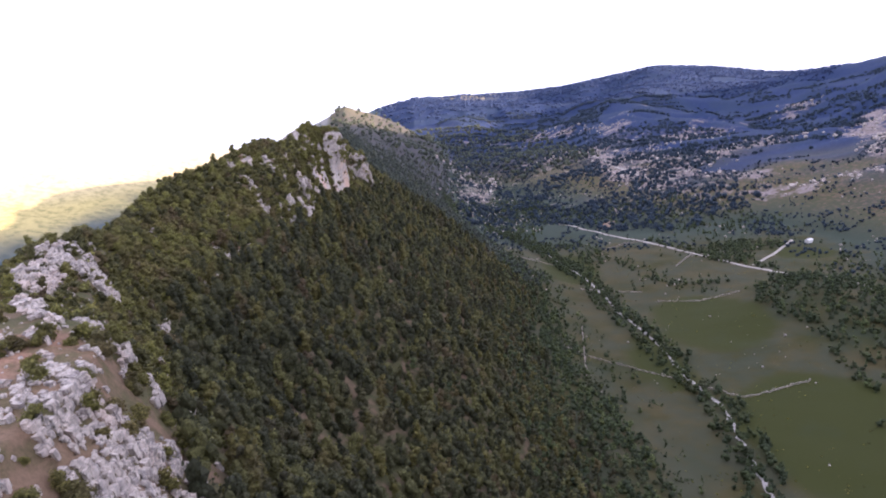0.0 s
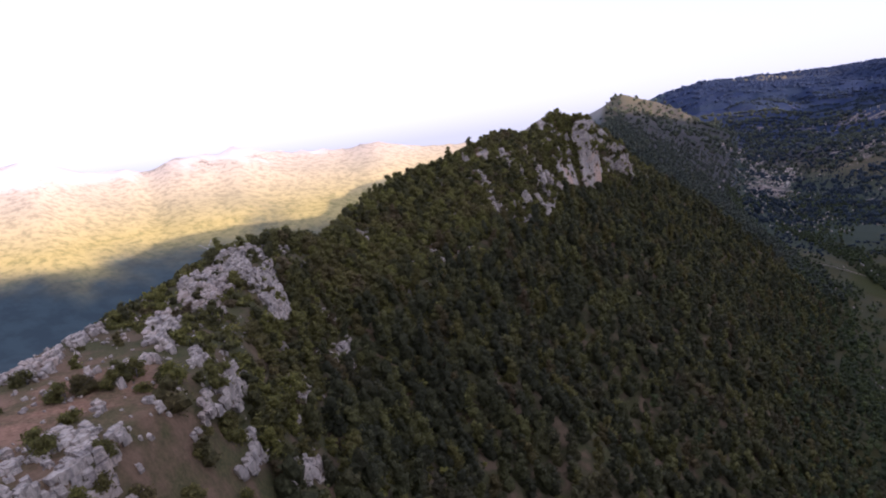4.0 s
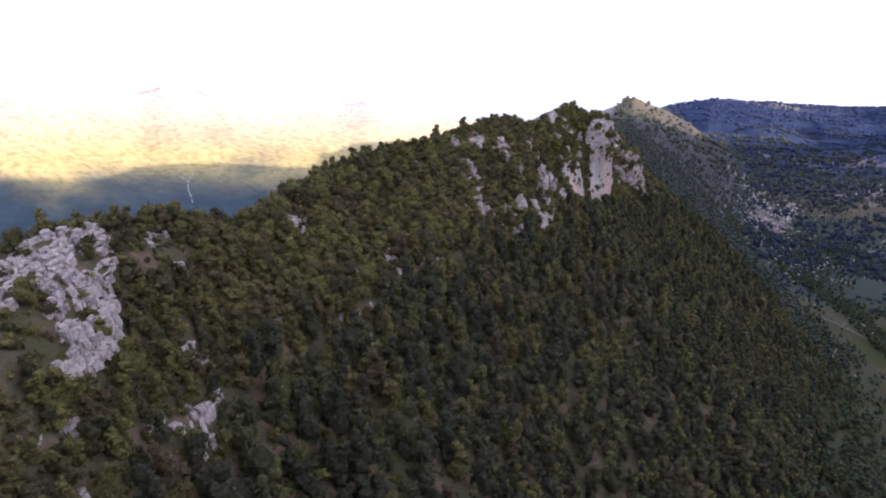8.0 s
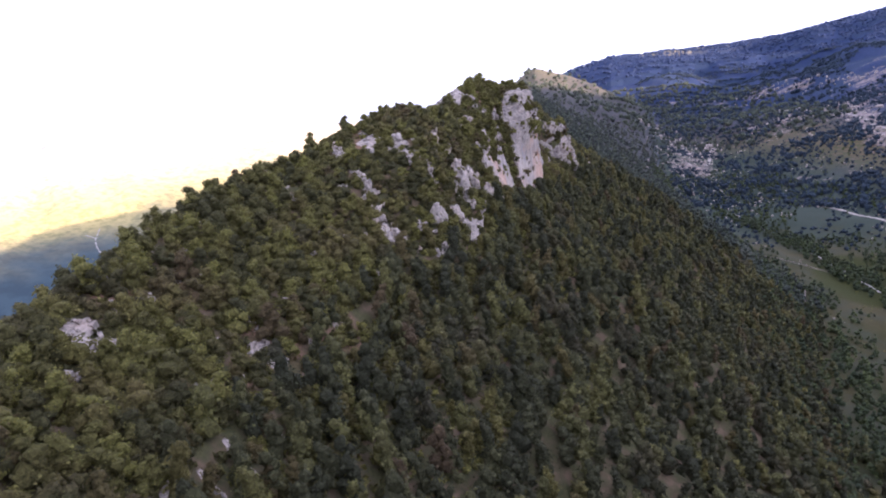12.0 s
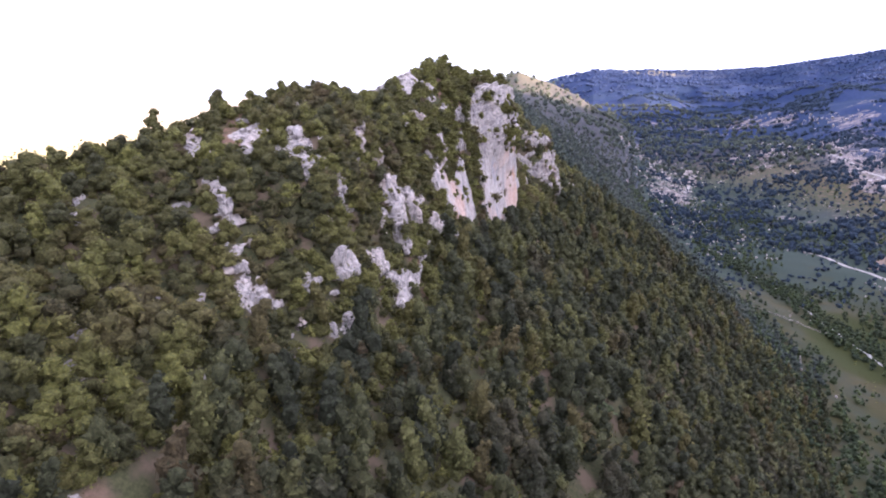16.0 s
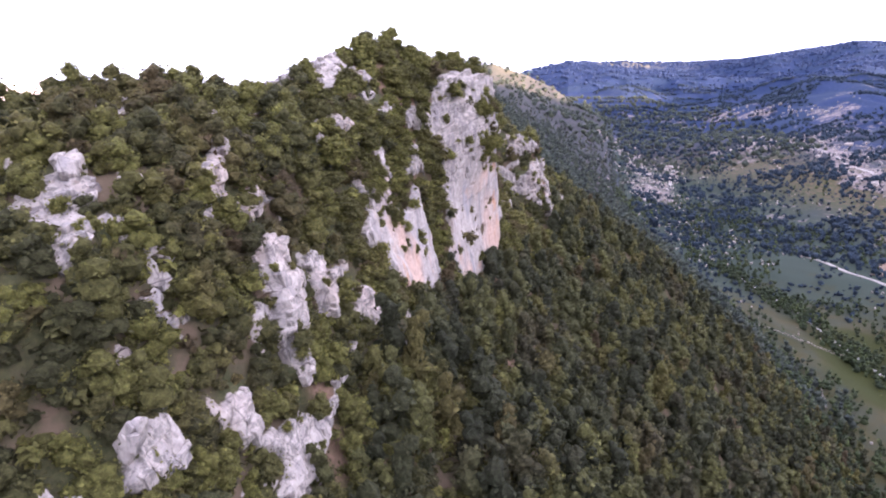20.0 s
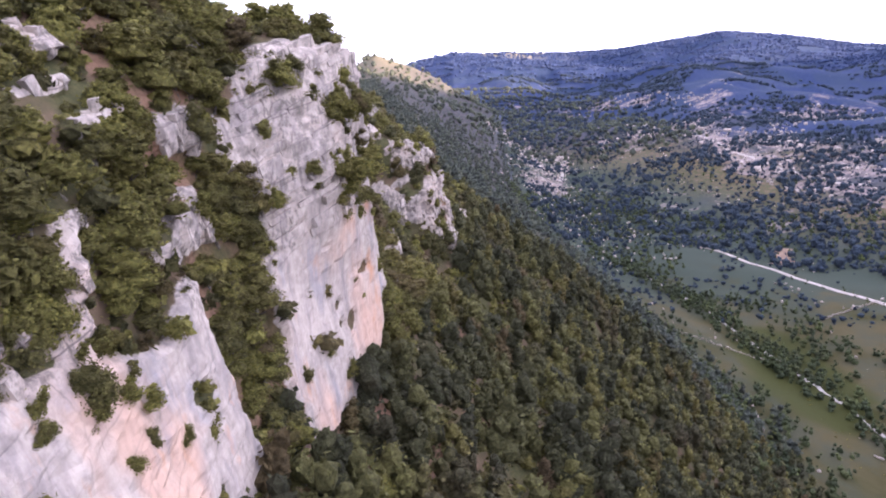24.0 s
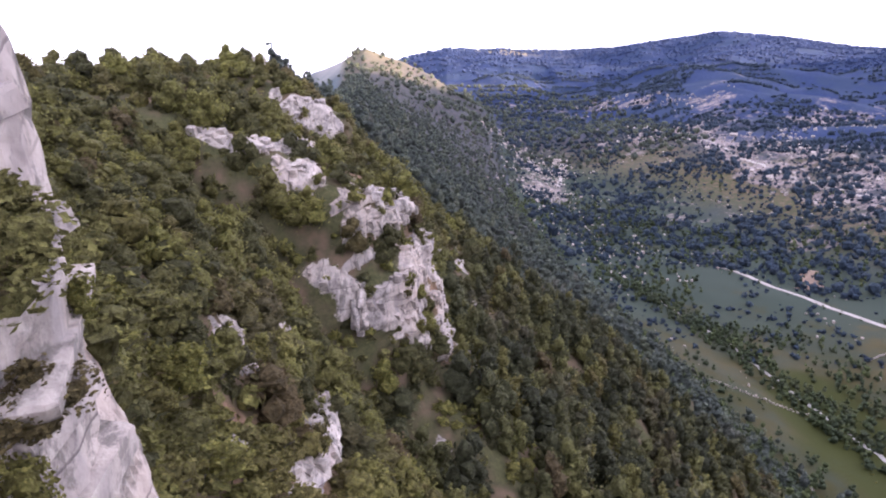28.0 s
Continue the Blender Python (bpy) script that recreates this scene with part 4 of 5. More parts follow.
LOWS = [crown(70 + i, (6.2, 7.0, 5.6, 6.6)[i], (3.9, 3.7, 4.1, 3.5)[i], 4, 1, 46, 0.4, 1.2, 0.26, 0.9) for i in range(4)]
FARS = [crown(80 + i, (5.0, 4.2, 5.6)[i], (4.6, 4.4, 4.2)[i], 2, 1, 6, 0.85, 1.0, 0.35) for i in range(3)]
rs = np.random.RandomState(11)


def cover_gap(rr, cc, limit=0.35):
    return GMASK["rock"][rr, cc] < limit


def bare_top(rr, cc):
    """The open rock and grass at the ridge's beginning has few trees."""
    y = GY[rr, cc]
    return (y > 136) | ((y > 80) & (cc > C_EDGE + 14)) | (rs.rand(len(rr)) < 0.04 * (y > 66) + 0.14 * (y > 84))


def off_wall(rr, cc):
    """Away from the bare edge of the main face."""
    y = GY[rr, cc]
    return ~((y > 307) & (y < 320) & (cc > C_EDGE - 5) & (cc < C_FOOT))


EDGE = [(60, 22), (300, 24), (400, 17), (440, 10), (500, 6), (541, 2), (583, -5), (650, -8), (750, -10), (900, 0), (1150, 10)]


def wood_edge(x, y):
    """How far a place lies outside the lower edge of the wooded slope, in metres."""
    return x - np.interp(y, SECTIONS[:, 0], SECTIONS[:, 7]) - np.interp(y, *zip(*EDGE)) - 5 * N1(x / 17, y / 23) - 2 * N2(x / 5, y / 6)


# the wooded slope
slope_a = pick(rs, 45, 450, C_FOOT - 4, C_TOE + 1, lambda y: 3.2, lambda r, c: cover_gap(r, c, 0.6))
pa = spot(slope_a)
low = np.array([0, 0, 0.5])
upper_half = (slope_a[:, 1] < C_FOOT + 20) & (pa[:, 1] > 60)
woods = new("forest", forest_mesh("forest", pa[upper_half] - low, rs.uniform(0.65, 1.15, upper_half.sum()), MIDS, rs, rs.rand(upper_half.sum()) ** 1.6, DIM_OAK))
tagged(woods, "dense olive-green broad-leaved forest on the steep slope", "forest", kind="stuff")
lower = new("forest", forest_mesh("forest", pa[~upper_half] - low, rs.uniform(0.65, 1.15, (~upper_half).sum()), LOWS, rs, rs.rand((~upper_half).sum()) ** 1.6, DIM_OAK))
tagged(lower, "dense green forest on the foot of the slope", "forest", kind="stuff")
slope_b = pick(rs, 450, 1150, C_CREST - 4, C_TOE + 4, lambda y: 3.8 + (y - 450) * 0.009, lambda r, c: wood_edge(GX[r, c], GY[r, c]) < 0)
pb = spot(slope_b)
woods_far = new("forest", forest_mesh("forest", pb - low, rs.uniform(0.8, 1.25, len(pb)), FARS, rs, rs.rand(len(pb)) ** 2 * 0.6, HAZED_OAK))
tagged(woods_far, "green forest along the far ridge, paled in colour with haze", "forest", kind="stuff")
west_a = pick(rs, 128, 460, C_CREST - 5, C_CREST, lambda y: 3.4, lambda r, c: cover_gap(r, c) & ~((GY[r, 0] > 266) & (GY[r, 0] < 314)))
pw = spot(west_a)
pw[:, 0] -= 0.5
woods_west = new("forest", forest_mesh("forest", pw - low, rs.uniform(0.5, 0.9, len(pw)), FINES, rs, tall=0.85))
tagged(woods_west, "green trees behind the crest of the ridge", "forest", kind="stuff")

# single trees on the upper ridge and the cliff band
top = pick(rs, 20, 224, C_CREST, C_FOOT - 4, lambda y: 2.15, lambda r, c: cover_gap(r, c, 0.5) & bare_top(r, c))
pt = spot(top)
near_top = pt[:, 1] > 132
top_size = rs.uniform(0.5, 1.0, len(pt)) * np.where(near_top, 1.25, 0.9)
tagged(new("forest", forest_mesh("forest", pt[near_top] - low * 1.2, top_size[near_top], FINES, rs, tall=0.8)), "olive and yellow-green bushy trees on the upper ridge", "forest", kind="stuff")
woods_top = new("forest", forest_mesh("forest", pt[~near_top] - low * 1.2, top_size[~near_top], MIDS, rs, tall=0.72))
tagged(woods_top, "trees and bushes between rocks on the ridge", "forest", kind="stuff")
far_hill = pick(rs, 1150, 1900, C_CREST - 6, C_TOE + 40, lambda y: 13.0, lambda r, c: GZ[r, c] < 2 + 24 * rs.randn(len(r)))
ph = spot(far_hill)
TINY = [crown(95 + i, 5.0, 5.5, 1, 1, 5, 1.0, 1.0, 0.4) for i in range(3)]
tagged(new("forest", forest_mesh("forest", ph - low, rs.uniform(1.0, 2.2, len(ph)), TINY, rs, rs.rand(len(ph)) * 0.6, HAZED_OAK)), "open woods on the flank of the last peak", "forest", kind="stuff")
SCRUB = [crown(120 + i, 1.7, 2.3, 1, 1, 18, 0.36, 0.8, 0.3) for i in range(4)]
under = pick(rs, 84, 445, C_CREST - 2, C_FOOT + 12, lambda y: 1.5 if 195 < y < 345 or 345 < y < 400 else 1.8, lambda r, c: cover_gap(r, c, 0.55) & off_wall(r, c) & (rs.rand(len(r)) < np.where(np.abs(GY[r, 0] - 293) < 7, 1.0, 0.92)))
pn = spot(under)
tagged(new("scrub", forest_mesh("scrub", pn - low * 0.6, rs.uniform(0.55, 1.2, len(pn)), SCRUB, rs)), "low olive-green scrub on reddish soil between the trees", "scrub", kind="stuff")
upper = pick(rs, 224, 345, C_CREST, C_FOOT - 2, lambda y: 1.95, lambda r, c: cover_gap(r, c, 0.08) & off_wall(r, c))
upper2 = pick(rs, 345, 445, C_CREST, C_FOOT - 2, lambda y: 3.0, lambda r, c: cover_gap(r, c, 0.3))
pu2 = spot(upper2)
woods_up = new("forest", forest_mesh("forest", pu2 - low, rs.uniform(0.6, 0.95, len(pu2)), NEARS, rs, tall=0.8))
tagged(woods_up, "green trees between the rocks of the far hump", "forest", kind="stuff")
pu = spot(upper)
pu = pu[np.argsort(np.hypot(pu[:, 0] + 74, (pu[:, 1] - 305) * 0.75))]
for i, p in enumerate(pu[:280]):
    src = TREES[i % 3] if i < 55 else TREES[3 + i % 3]
    s = rs.uniform(0.45, 0.85)
    m = Matrix.LocRotScale(Vector(p) + Vector((0.1, 0, -0.45)), Euler((rs.uniform(-0.1, 0.1), rs.uniform(-0.05, 0.2), rs.uniform(0, 6.28))), None)
    ob = copy_thing(src, m)
    ob.scale = (s * 1.1, s * 1.1, s * rs.uniform(0.55, 0.85))
if len(pu) > 280:
    woods_rest = new("forest", forest_mesh("forest", pu[280:] - low, rs.uniform(0.55, 0.95, len(pu) - 280), NEARS, rs, tall=0.7))
    tagged(woods_rest, "green bushes in the gaps of the upper ridge", "forest", kind="stuff")
foot_rs = np.random.RandomState(19)
foot = spot(pick(foot_rs, 134, 300, C_FOOT - 12, C_FOOT + 5, lambda y: 2.1, lambda r, c: cover_gap(r, c, 0.3)))
tagged(new("forest", forest_mesh("forest", foot - low, foot_rs.uniform(0.5, 0.9, len(foot)), FINES, foot_rs, tall=0.8)), "olive-green bushy trees along the foot of the rocks", "forest", kind="stuff")


def at_ground(y, col):
    return Vector(spot(np.array([[np.argmin(np.abs(GY[:, 0] - y)), col]]))[0])


for src in TREES:
    src.matrix_world = Matrix.Translation(at_ground(232 + 13 * TREES.index(src), C_CREST + 5) - Vector((0, 0, 0.3))) @ Matrix.Scale(0.7, 4)


# ---- shrubs on the cliff ----
rs = np.random.RandomState(23)
ledges = pick(rs, 228, 440, C_CREST + 6, C_FOOT - 1, lambda y: 2.3, lambda r, c: (GMASK["rock"][r, c] > 0.5) & (rs.rand(len(r)) < np.where((GY[r, 0] > 297) & (GY[r, 0] < 322), 0.16, 0.28)))
pl = spot(ledges)
for i, p in enumerate(pl[:260]):
    s = rs.uniform(0.3, 0.8)
    m = Matrix.LocRotScale(Vector(p) + Vector((-0.1, 0, -0.15)), Euler((0, rs.uniform(0.1, 0.6), rs.uniform(0, 6.28))), None)
    ob = copy_thing(SHRUBS[i % 4], m)
    ob.scale = (s, s, s)
for i, src in enumerate(SHRUBS):
    src.matrix_world = Matrix.Translation(at_ground(246 + 17 * i, C_EDGE + 8) - Vector((0, 0, 0.15)))


# the larger bushes that hang on the main face: place, size
def clump(seed):
    """A bush of several uneven tufts, as arrays of a crown."""
    r = np.random.RandomState(seed)
    tufts = [crown(seed * 7 + k, r.uniform(1.3, 2.6), r.uniform(1.2, 2.6), 5, 1, 620, 0.10, 0.9, 0.14, 0.72) for k in range(6)]
    vs, ts, qs, lo, n = [], [], [], [], 0
    for v, t, q, loose in tufts:
        vs.append(v + np.array([r.uniform(-1.2, 1.2), r.uniform(-1.2, 1.2), r.uniform(-0.7, 0.6)])), ts.append(t + n), qs.append(q + n), lo.append(loose)
        n += len(v)
    return np.concatenate(vs), np.concatenate(ts), np.concatenate(qs), np.concatenate(lo)


BUSHES = [clump(140 + i) for i in range(4)]
for i, (p, s) in enumerate((((-87.3, 310.5, -6.2), 0.98), ((-87.1, 309.9, -7.4), 0.98), ((-86.6, 310.2, -8.2), 0.78), ((-86.8, 311.9, -7.0), 0.91), ((-86.4, 314.0, -6.9), 0.91), ((-86.1, 314.9, -7.3), 0.65), ((-87.5, 309.6, -6.8), 0.65),
                            ((-86.0, 314.8, -10.6), 0.61), ((-86.0, 314.4, -12.1), 0.66), ((-85.7, 309.9, -11.4), 0.77), ((-85.8, 308.6, -11.8), 0.72), ((-85.5, 309.9, -12.7), 0.88), ((-85.9, 312.5, -13.1), 0.77), ((-85.5, 309.4, -13.8), 0.83),
                            ((-85.9, 312.9, -14.8), 0.72), ((-92.4, 331.9, -21.1), 0.78), ((-85.6, 316.2, -15.9), 0.66), ((-85.6, 316.9, -17.4), 0.44), ((-86.9, 307.0, -11.7), 0.61), ((-86.7, 309.1, -8.9), 0.33), ((-86.8, 306.8, -13.2), 0.38),
                            ((-86.3, 311.5, -9.0), 0.33),
                            ((-87.9, 306.2, -12.8), 0.5), ((-90.2, 306.9, -4.3), 0.7), ((-90.5, 305.2, -5.5), 0.7), ((-89.5, 308.3, -4.1), 0.6), ((-92.4, 306.5, -3.6), 0.8), ((-90.6, 304.3, -6.2), 0.5), ((-89.0, 302.6, -13.4), 0.5),
                            ((-89.6, 308.6, -4.8), 0.9), ((-88.2, 305.6, -17.2), 0.22), ((-86.6, 312.6, -22.6), 0.25), ((-86.5, 309.8, -29.2), 0.45), ((-88.0, 306.2, -21.6), 0.28), ((-88.6, 303.0, -24.0), 0.4), ((-87.6, 307.0, -27.0), 0.35))):
    bush = new("bush")
    bv, bf = trunk_arrays(i + 31, 2.4, 0.07)
    part("stem", mesh_of("stem", bv, bf, BARK, smooth=True), bush)
    part("foliage", leaf_mesh("foliage", BUSHES[i % 4]), bush)
    bush.matrix_world = Matrix.LocRotScale(Vector(p) - Vector((0.2, 0, 0.9 * s)), Euler((0, 0.35, i * 1.3)), (s, s * (1.0 + 0.35 * (i % 3)), s * (0.7 + 0.12 * (i % 2))))
    tagged(bush, "large olive-green bush hanging on the limestone face", "bush", "bushes on the limestone face")


# bushes over the left part and the ledges of the second wall: place, size
for i, (p, s) in enumerate((((-91.6, 281.9, -14.0), 0.8), ((-90.6, 280.8, -15.1), 0.9), ((-90.1, 279.6, -16.2), 0.8), ((-89.3, 279.1, -17.1), 0.6), ((-89.7, 283.2, -16.6), 0.6), ((-90.2, 285.4, -17.9), 0.75), ((-89.2, 282.6, -17.8), 0.7), ((-88.7, 283.4, -18.9), 0.8),
                            ((-88.7, 284.7, -20.1), 0.7), ((-88.6, 282.0, -19.3), 0.6), ((-88.9, 279.0, -18.4), 0.4), ((-88.1, 282.7, -22.2), 0.35), ((-88.1, 287.4, -23.2), 0.4), ((-89.3, 290.3, -18.2), 0.5), ((-90.5, 289.2, -17.8), 0.6), ((-90.1, 282.1, -15.1), 0.6), ((-91.3, 281.0, -14.7), 0.9), ((-91.4, 283.1, -13.4), 0.7))):
    bush = new("bush")
    bv, bf = trunk_arrays(i + 61, 2.4, 0.07)
    part("stem", mesh_of("stem", bv, bf, BARK, smooth=True), bush)
    part("foliage", leaf_mesh("foliage", BUSHES[i % 4]), bush)
    bush.matrix_world = Matrix.LocRotScale(Vector(p) - Vector((0.25, 0, 0.5)), Euler((0, 0.3, i * 1.9)), (s, s * (1.0 + 0.2 * (i % 3)), s * (0.8 + 0.15 * (i % 2))))
    tagged(bush, "olive-green bush on a ledge of the smaller limestone wall", "bush", "bushes on the smaller wall")

# low growth along the borders of the bare rock
fringe = pick(rs, 150, 440, C_CREST, C_FOOT + 4, lambda y: 0.9, lambda r, c: (GMASK["rock"][r, c] > 0.12) & (GMASK["rock"][r, c] < 0.8) & (rs.rand(len(r)) < 0.2) & off_wall(r, c))
pf = spot(fringe)
FRINGE = [crown(160 + i, 1.6, 2.0, 3, 1, 70, 0.16, 0.8, 0.25, 0.8) for i in range(4)]
tagged(new("scrub", forest_mesh("scrub", pf - np.array([0, 0, 0.35]), rs.uniform(0.3, 0.8, len(pf)), FRINGE, rs)), "low green scrub along the borders of the bare rock", "scrub", kind="stuff")


# ---- limestone blocks ----
def boxy(cuts):
    """A cube of side 2 with its faces cut into cuts x cuts squares, as arrays."""
    bm = bmesh.new()
    bmesh.ops.create_cube(bm, size=2)
    bmesh.ops.subdivide_edges(bm, edges=bm.edges[:], cuts=cuts - 1, use_grid_fill=True)
    bmesh.ops.triangulate(bm, faces=bm.faces[:])
    v, f = np.array([x.co[:] for x in bm.verts]), np.array([[q.index for q in p.verts] for p in bm.faces])
    bm.free()
    return v, f


BOX = {k: boxy(k) for k in (1, 2, 5, 9)}


def block_arrays(seed, size, chips=3, cuts=5, cut=(1.15, 1.5), rough=0.05, sharp=9):
    """A broken block of limestone: a box with worn edges, a few chipped corners and uneven faces."""
    r = np.random.RandomState(seed)
    v, f = BOX[cuts]
    v = v / ((np.abs(v) ** sharp).sum(1, keepdims=True) ** (1 / sharp))
    v = v * np.array([1, 1, 1]) + (v[:, [2, 0, 1]] * r.uniform(-0.12, 0.12, 3))
    for _ in range(chips):
        n = unit(r.randn(3))
        d = (v @ n) - r.uniform(*cut)
        v = v - np.clip(d, 0, None)[:, None] * n
    k = 1.3 + 0.2 * r.rand()
    v = v + rough * 2 * np.stack([N1(v[:, 1] * k + seed, v[:, 2] * k), N2(v[:, 0] * k + seed, v[:, 2] * k), N3(v[:, 0] * k, v[:, 1] * k + seed)], 1) + rough * 0.35 * r.randn(len(v), 3)
    return v * np.array(size) * 0.5, f


BLOCKS = [mesh_of("limestone_block", *block_arrays(i, (1.0, 1.0, 1.0), 1, 5, (1.25, 1.6), 0.035, 12), LIMESTONE) for i in range(12)]
BEDS = [mesh_of("limestone_block", *block_arrays(30 + i, (1.0, 1.0, 1.0), 1, 5, (1.4, 1.65), 0.014, 24), LIMESTONE) for i in range(8)]
cliff = new("cliff")
tagged(cliff, "pale bedded limestone cliff with broken blocks and ochre stains", "cliff", kind="structure")
# blocks in tilted beds over the upper part of the main wall, bed by bed
count = 0
BED_TILT = math.atan(0.36)
rows = np.where((GY[:, 0] > 299) & (GY[:, 0] < 322))[0]
z0 = -17.5
while z0 < 0.5:
    h, y = rs.uniform(0.4, 1.1), 301.5 + rs.rand()
    while y < 315.0 and count < 300:
        w = rs.uniform(1.4, 4.6)
        r = rows[np.argmin(np.abs(GY[rows, 0] - (y + w / 2)))]
        z = z0 + h / 2 + 0.36 * (y + w / 2 - 312)
        line = GZ[r, C_EDGE - 6:C_FOOT]
        c = C_EDGE - 6 + int(np.argmin(np.abs(line - z)))
        if abs(GZ[r, c] - z) < 0.4 and GMASK["rock"][r, c] > 0.6 and GMASK["plain"][r, c] < 0.5 and rs.rand() < 0.85:
            ob = part("limestone_block", BEDS[rs.randint(8)], cliff)
            d, k = rs.uniform(0.8, 1.3), rows[np.clip(np.searchsorted(rows, r) + np.array([-5, 5]), 0, len(rows) - 1)]
            at = [GX[i, C_EDGE - 6 + int(np.argmin(np.abs(GZ[i, C_EDGE - 6:C_FOOT] - z)))] for i in k]
            turn = math.atan2(-(at[1] - at[0]), GY[k[1], 0] - GY[k[0], 0])
            back = d * 0.5 - rs.uniform(0.03, 0.2)
            ob.matrix_basis = Matrix.LocRotScale((GX[r, c] - back * math.cos(turn), y + w / 2 - back * math.sin(turn), z), Euler((BED_TILT + rs.normal() * 0.015, rs.normal() * 0.02, turn + rs.normal() * 0.02)), (d, w * 0.99, h * 0.95))
            count += 1
        y += w
    z0 += h


def block_field(name, label, places, sizes, seed, category="rocks"):
    """Loose or outcropping blocks, joined."""
    r = np.random.RandomState(seed)
    shapes = [block_arrays(100 + i, (1.0, 1.0, 1.0), 4, 2, (0.9, 1.35), 0.045, 24) for i in range(10)]
    vs, fs, n = [], [], 0
    for i, (p, s) in enumerate(zip(places, sizes)):
        v, f = shapes[i % 10]
        e = Euler((0.34 + r.normal() * 0.08, r.normal() * 0.10, r.normal() * 0.15)).to_matrix()
        m = np.array(e) * (s * r.uniform(0.6, 1.4, 3) * np.array([0.9, 0.9, 1.2]))[None]
        vs.append(v @ m.T + p), fs.append(f + n)
        n += len(v)
    ob = new(name, mesh_of(name, np.concatenate(vs), np.concatenate(fs), LIMESTONE))
    return tagged(ob, label, category, kind="stuff")


SLABS = [mesh_of("limestone_block", *block_arrays(60 + i, (1.0, 1.0, 1.0), 1, 2, (1.2, 1.6), 0.05, 14), LIMESTONE) for i in range(8)]
outcrop = pick(rs, 38, 84, C_CREST, C_FOOT + 4, lambda y: 0.62, lambda r, c: GMASK["rock"][r, c] > 0.35)
po = spot(outcrop)
po = po[np.argsort(np.hypot(po[:, 0] + 48, po[:, 1] - 62))]
shoulder = new("limestone_outcrop")
tagged(shoulder, "pale grey limestone blocks in beds on the bare shoulder", "rocks", kind="structure")
for p in po[:300]:
    ob = part("limestone_block", SLABS[rs.randint(8)], shoulder)
    s = rs.uniform(0.5, 1.05)
    ob.matrix_basis = Matrix.LocRotScale(Vector(p), Euler((0.12 + rs.normal() * 0.05, rs.normal() * 0.06, rs.normal() * 0.10)), (s * 0.9, s * rs.uniform(0.6, 1.1), s * rs.uniform(0.6, 1.1)))
block_field("limestone_outcrop", "pale grey fractured limestone blocks on the bare ridge", po[300:], rs.uniform(0.4, 0.9, len(po) - 300), 3)
outcrop = pick(rs, 84, 146, C_CREST, C_FOOT + 22, lambda y: 0.8, lambda r, c: GMASK["rock"][r, c] > 0.35)
po = spot(outcrop)
block_field("limestone_outcrop", "pale limestone blocks along the crest of the ridge", po, rs.uniform(0.4, 1.0, len(po)), 6)
outcrop = pick(rs, 150, 440, C_CREST - 3, C_FOOT + 8, lambda y: 0.95, lambda r, c: (GMASK["rock"][r, c] > 0.5) & (rs.rand(len(r)) < 0.75) & (GMASK["plain"][r, c] < 0.3) & ~((GY[r, 0] > 300) & (GY[r, 0] < 322)))
po = spot(outcrop)
po = po[np.argsort(np.hypot(po[:, 0] + 66, po[:, 1] - 250))]
crags = new("limestone_outcrop")
tagged(crags, "pale limestone blocks among the trees of the upper ridge", "rocks", kind="structure")
for p in po[:300]:
    ob = part("limestone_block", BLOCKS[rs.randint(12)], crags)
    s = rs.uniform(0.45, 1.0)
    ob.matrix_basis = Matrix.LocRotScale(Vector(p) + Vector((-0.25, 0, -0.2)), Euler((BED_TILT + rs.normal() * 0.07, rs.normal() * 0.08, rs.normal() * 0.12)), (s * 0.8, s * rs.uniform(0.5, 1.2), s * rs.uniform(0.5, 1.6)))
block_field("limestone_outcrop", "pale limestone blocks on the far hump of the ridge", po[300:] - np.array([0.2, 0, 0.1]), rs.uniform(0.4, 0.95, len(po) - 300), 4)
loose = pick(rs, 36, 100, C_CREST - 4, C_EDGE + 14, lambda y: 1.5, lambda r, c: rs.rand(len(r)) < 0.5)
po = spot(loose)
block_field("loose_stone", "loose pale stones on reddish soil along the crest", po, rs.uniform(0.15, 0.5, len(po)), 5)

# bushes on the bare shoulder at the ridge's beginning
knot = pick(rs, 28, 86, C_CREST + 3, C_FOOT - 2, lambda y: 3.4, lambda r, c: rs.rand(len(r)) < np.where(GY[r, 0] < 50, 0.55, 0.30))
for i, p in enumerate(spot(knot)[:190]):
    s = rs.uniform(0.45, 1.25)
    ob = copy_thing(SHRUBS[i % 4], Matrix.LocRotScale(Vector(p) + Vector((0, 0, -0.25)), Euler((0, rs.uniform(0, 0.3), rs.uniform(0, 6.28))), None))
    ob.scale = (s, s, s * 0.85)
    tagged(ob, "low olive-green shrub between pale stones of the shoulder", "shrub", "shrubs on the shoulder")
for i, (x, y, s) in enumerate(((-42.6, 42.8, 0.7), (-48, 43.5, 0.5), (-47.9, 46.5, 0.4), (-40.1, 43.7, 0.9), (-39.8, 47.9, 0.8), (-37.5, 46, 1.0), (-42.1, 56.1, 0.55), (-46.7, 61.2, 0.6), (-59.2, 68, 0.7), (-56, 74.7, 0.8), (-52.4, 77.5, 0.75), (-45.3, 66.8, 0.6))):
    r = int(np.argmin(np.abs(GY[:, 0] - y)))
    c = int(np.argmin(np.abs(GX[r, C_CREST:C_FOOT + 20] - x))) + C_CREST
    ob = copy_thing(TREES[i % 6], Matrix.Translation(Vector((GX[r, c], y, GZ[r, c] - 0.6))))
    ob.scale = (s, s, s * 0.6)
    tagged(ob, "bushy dark green tree below the bare shoulder", "tree", "trees below the shoulder")

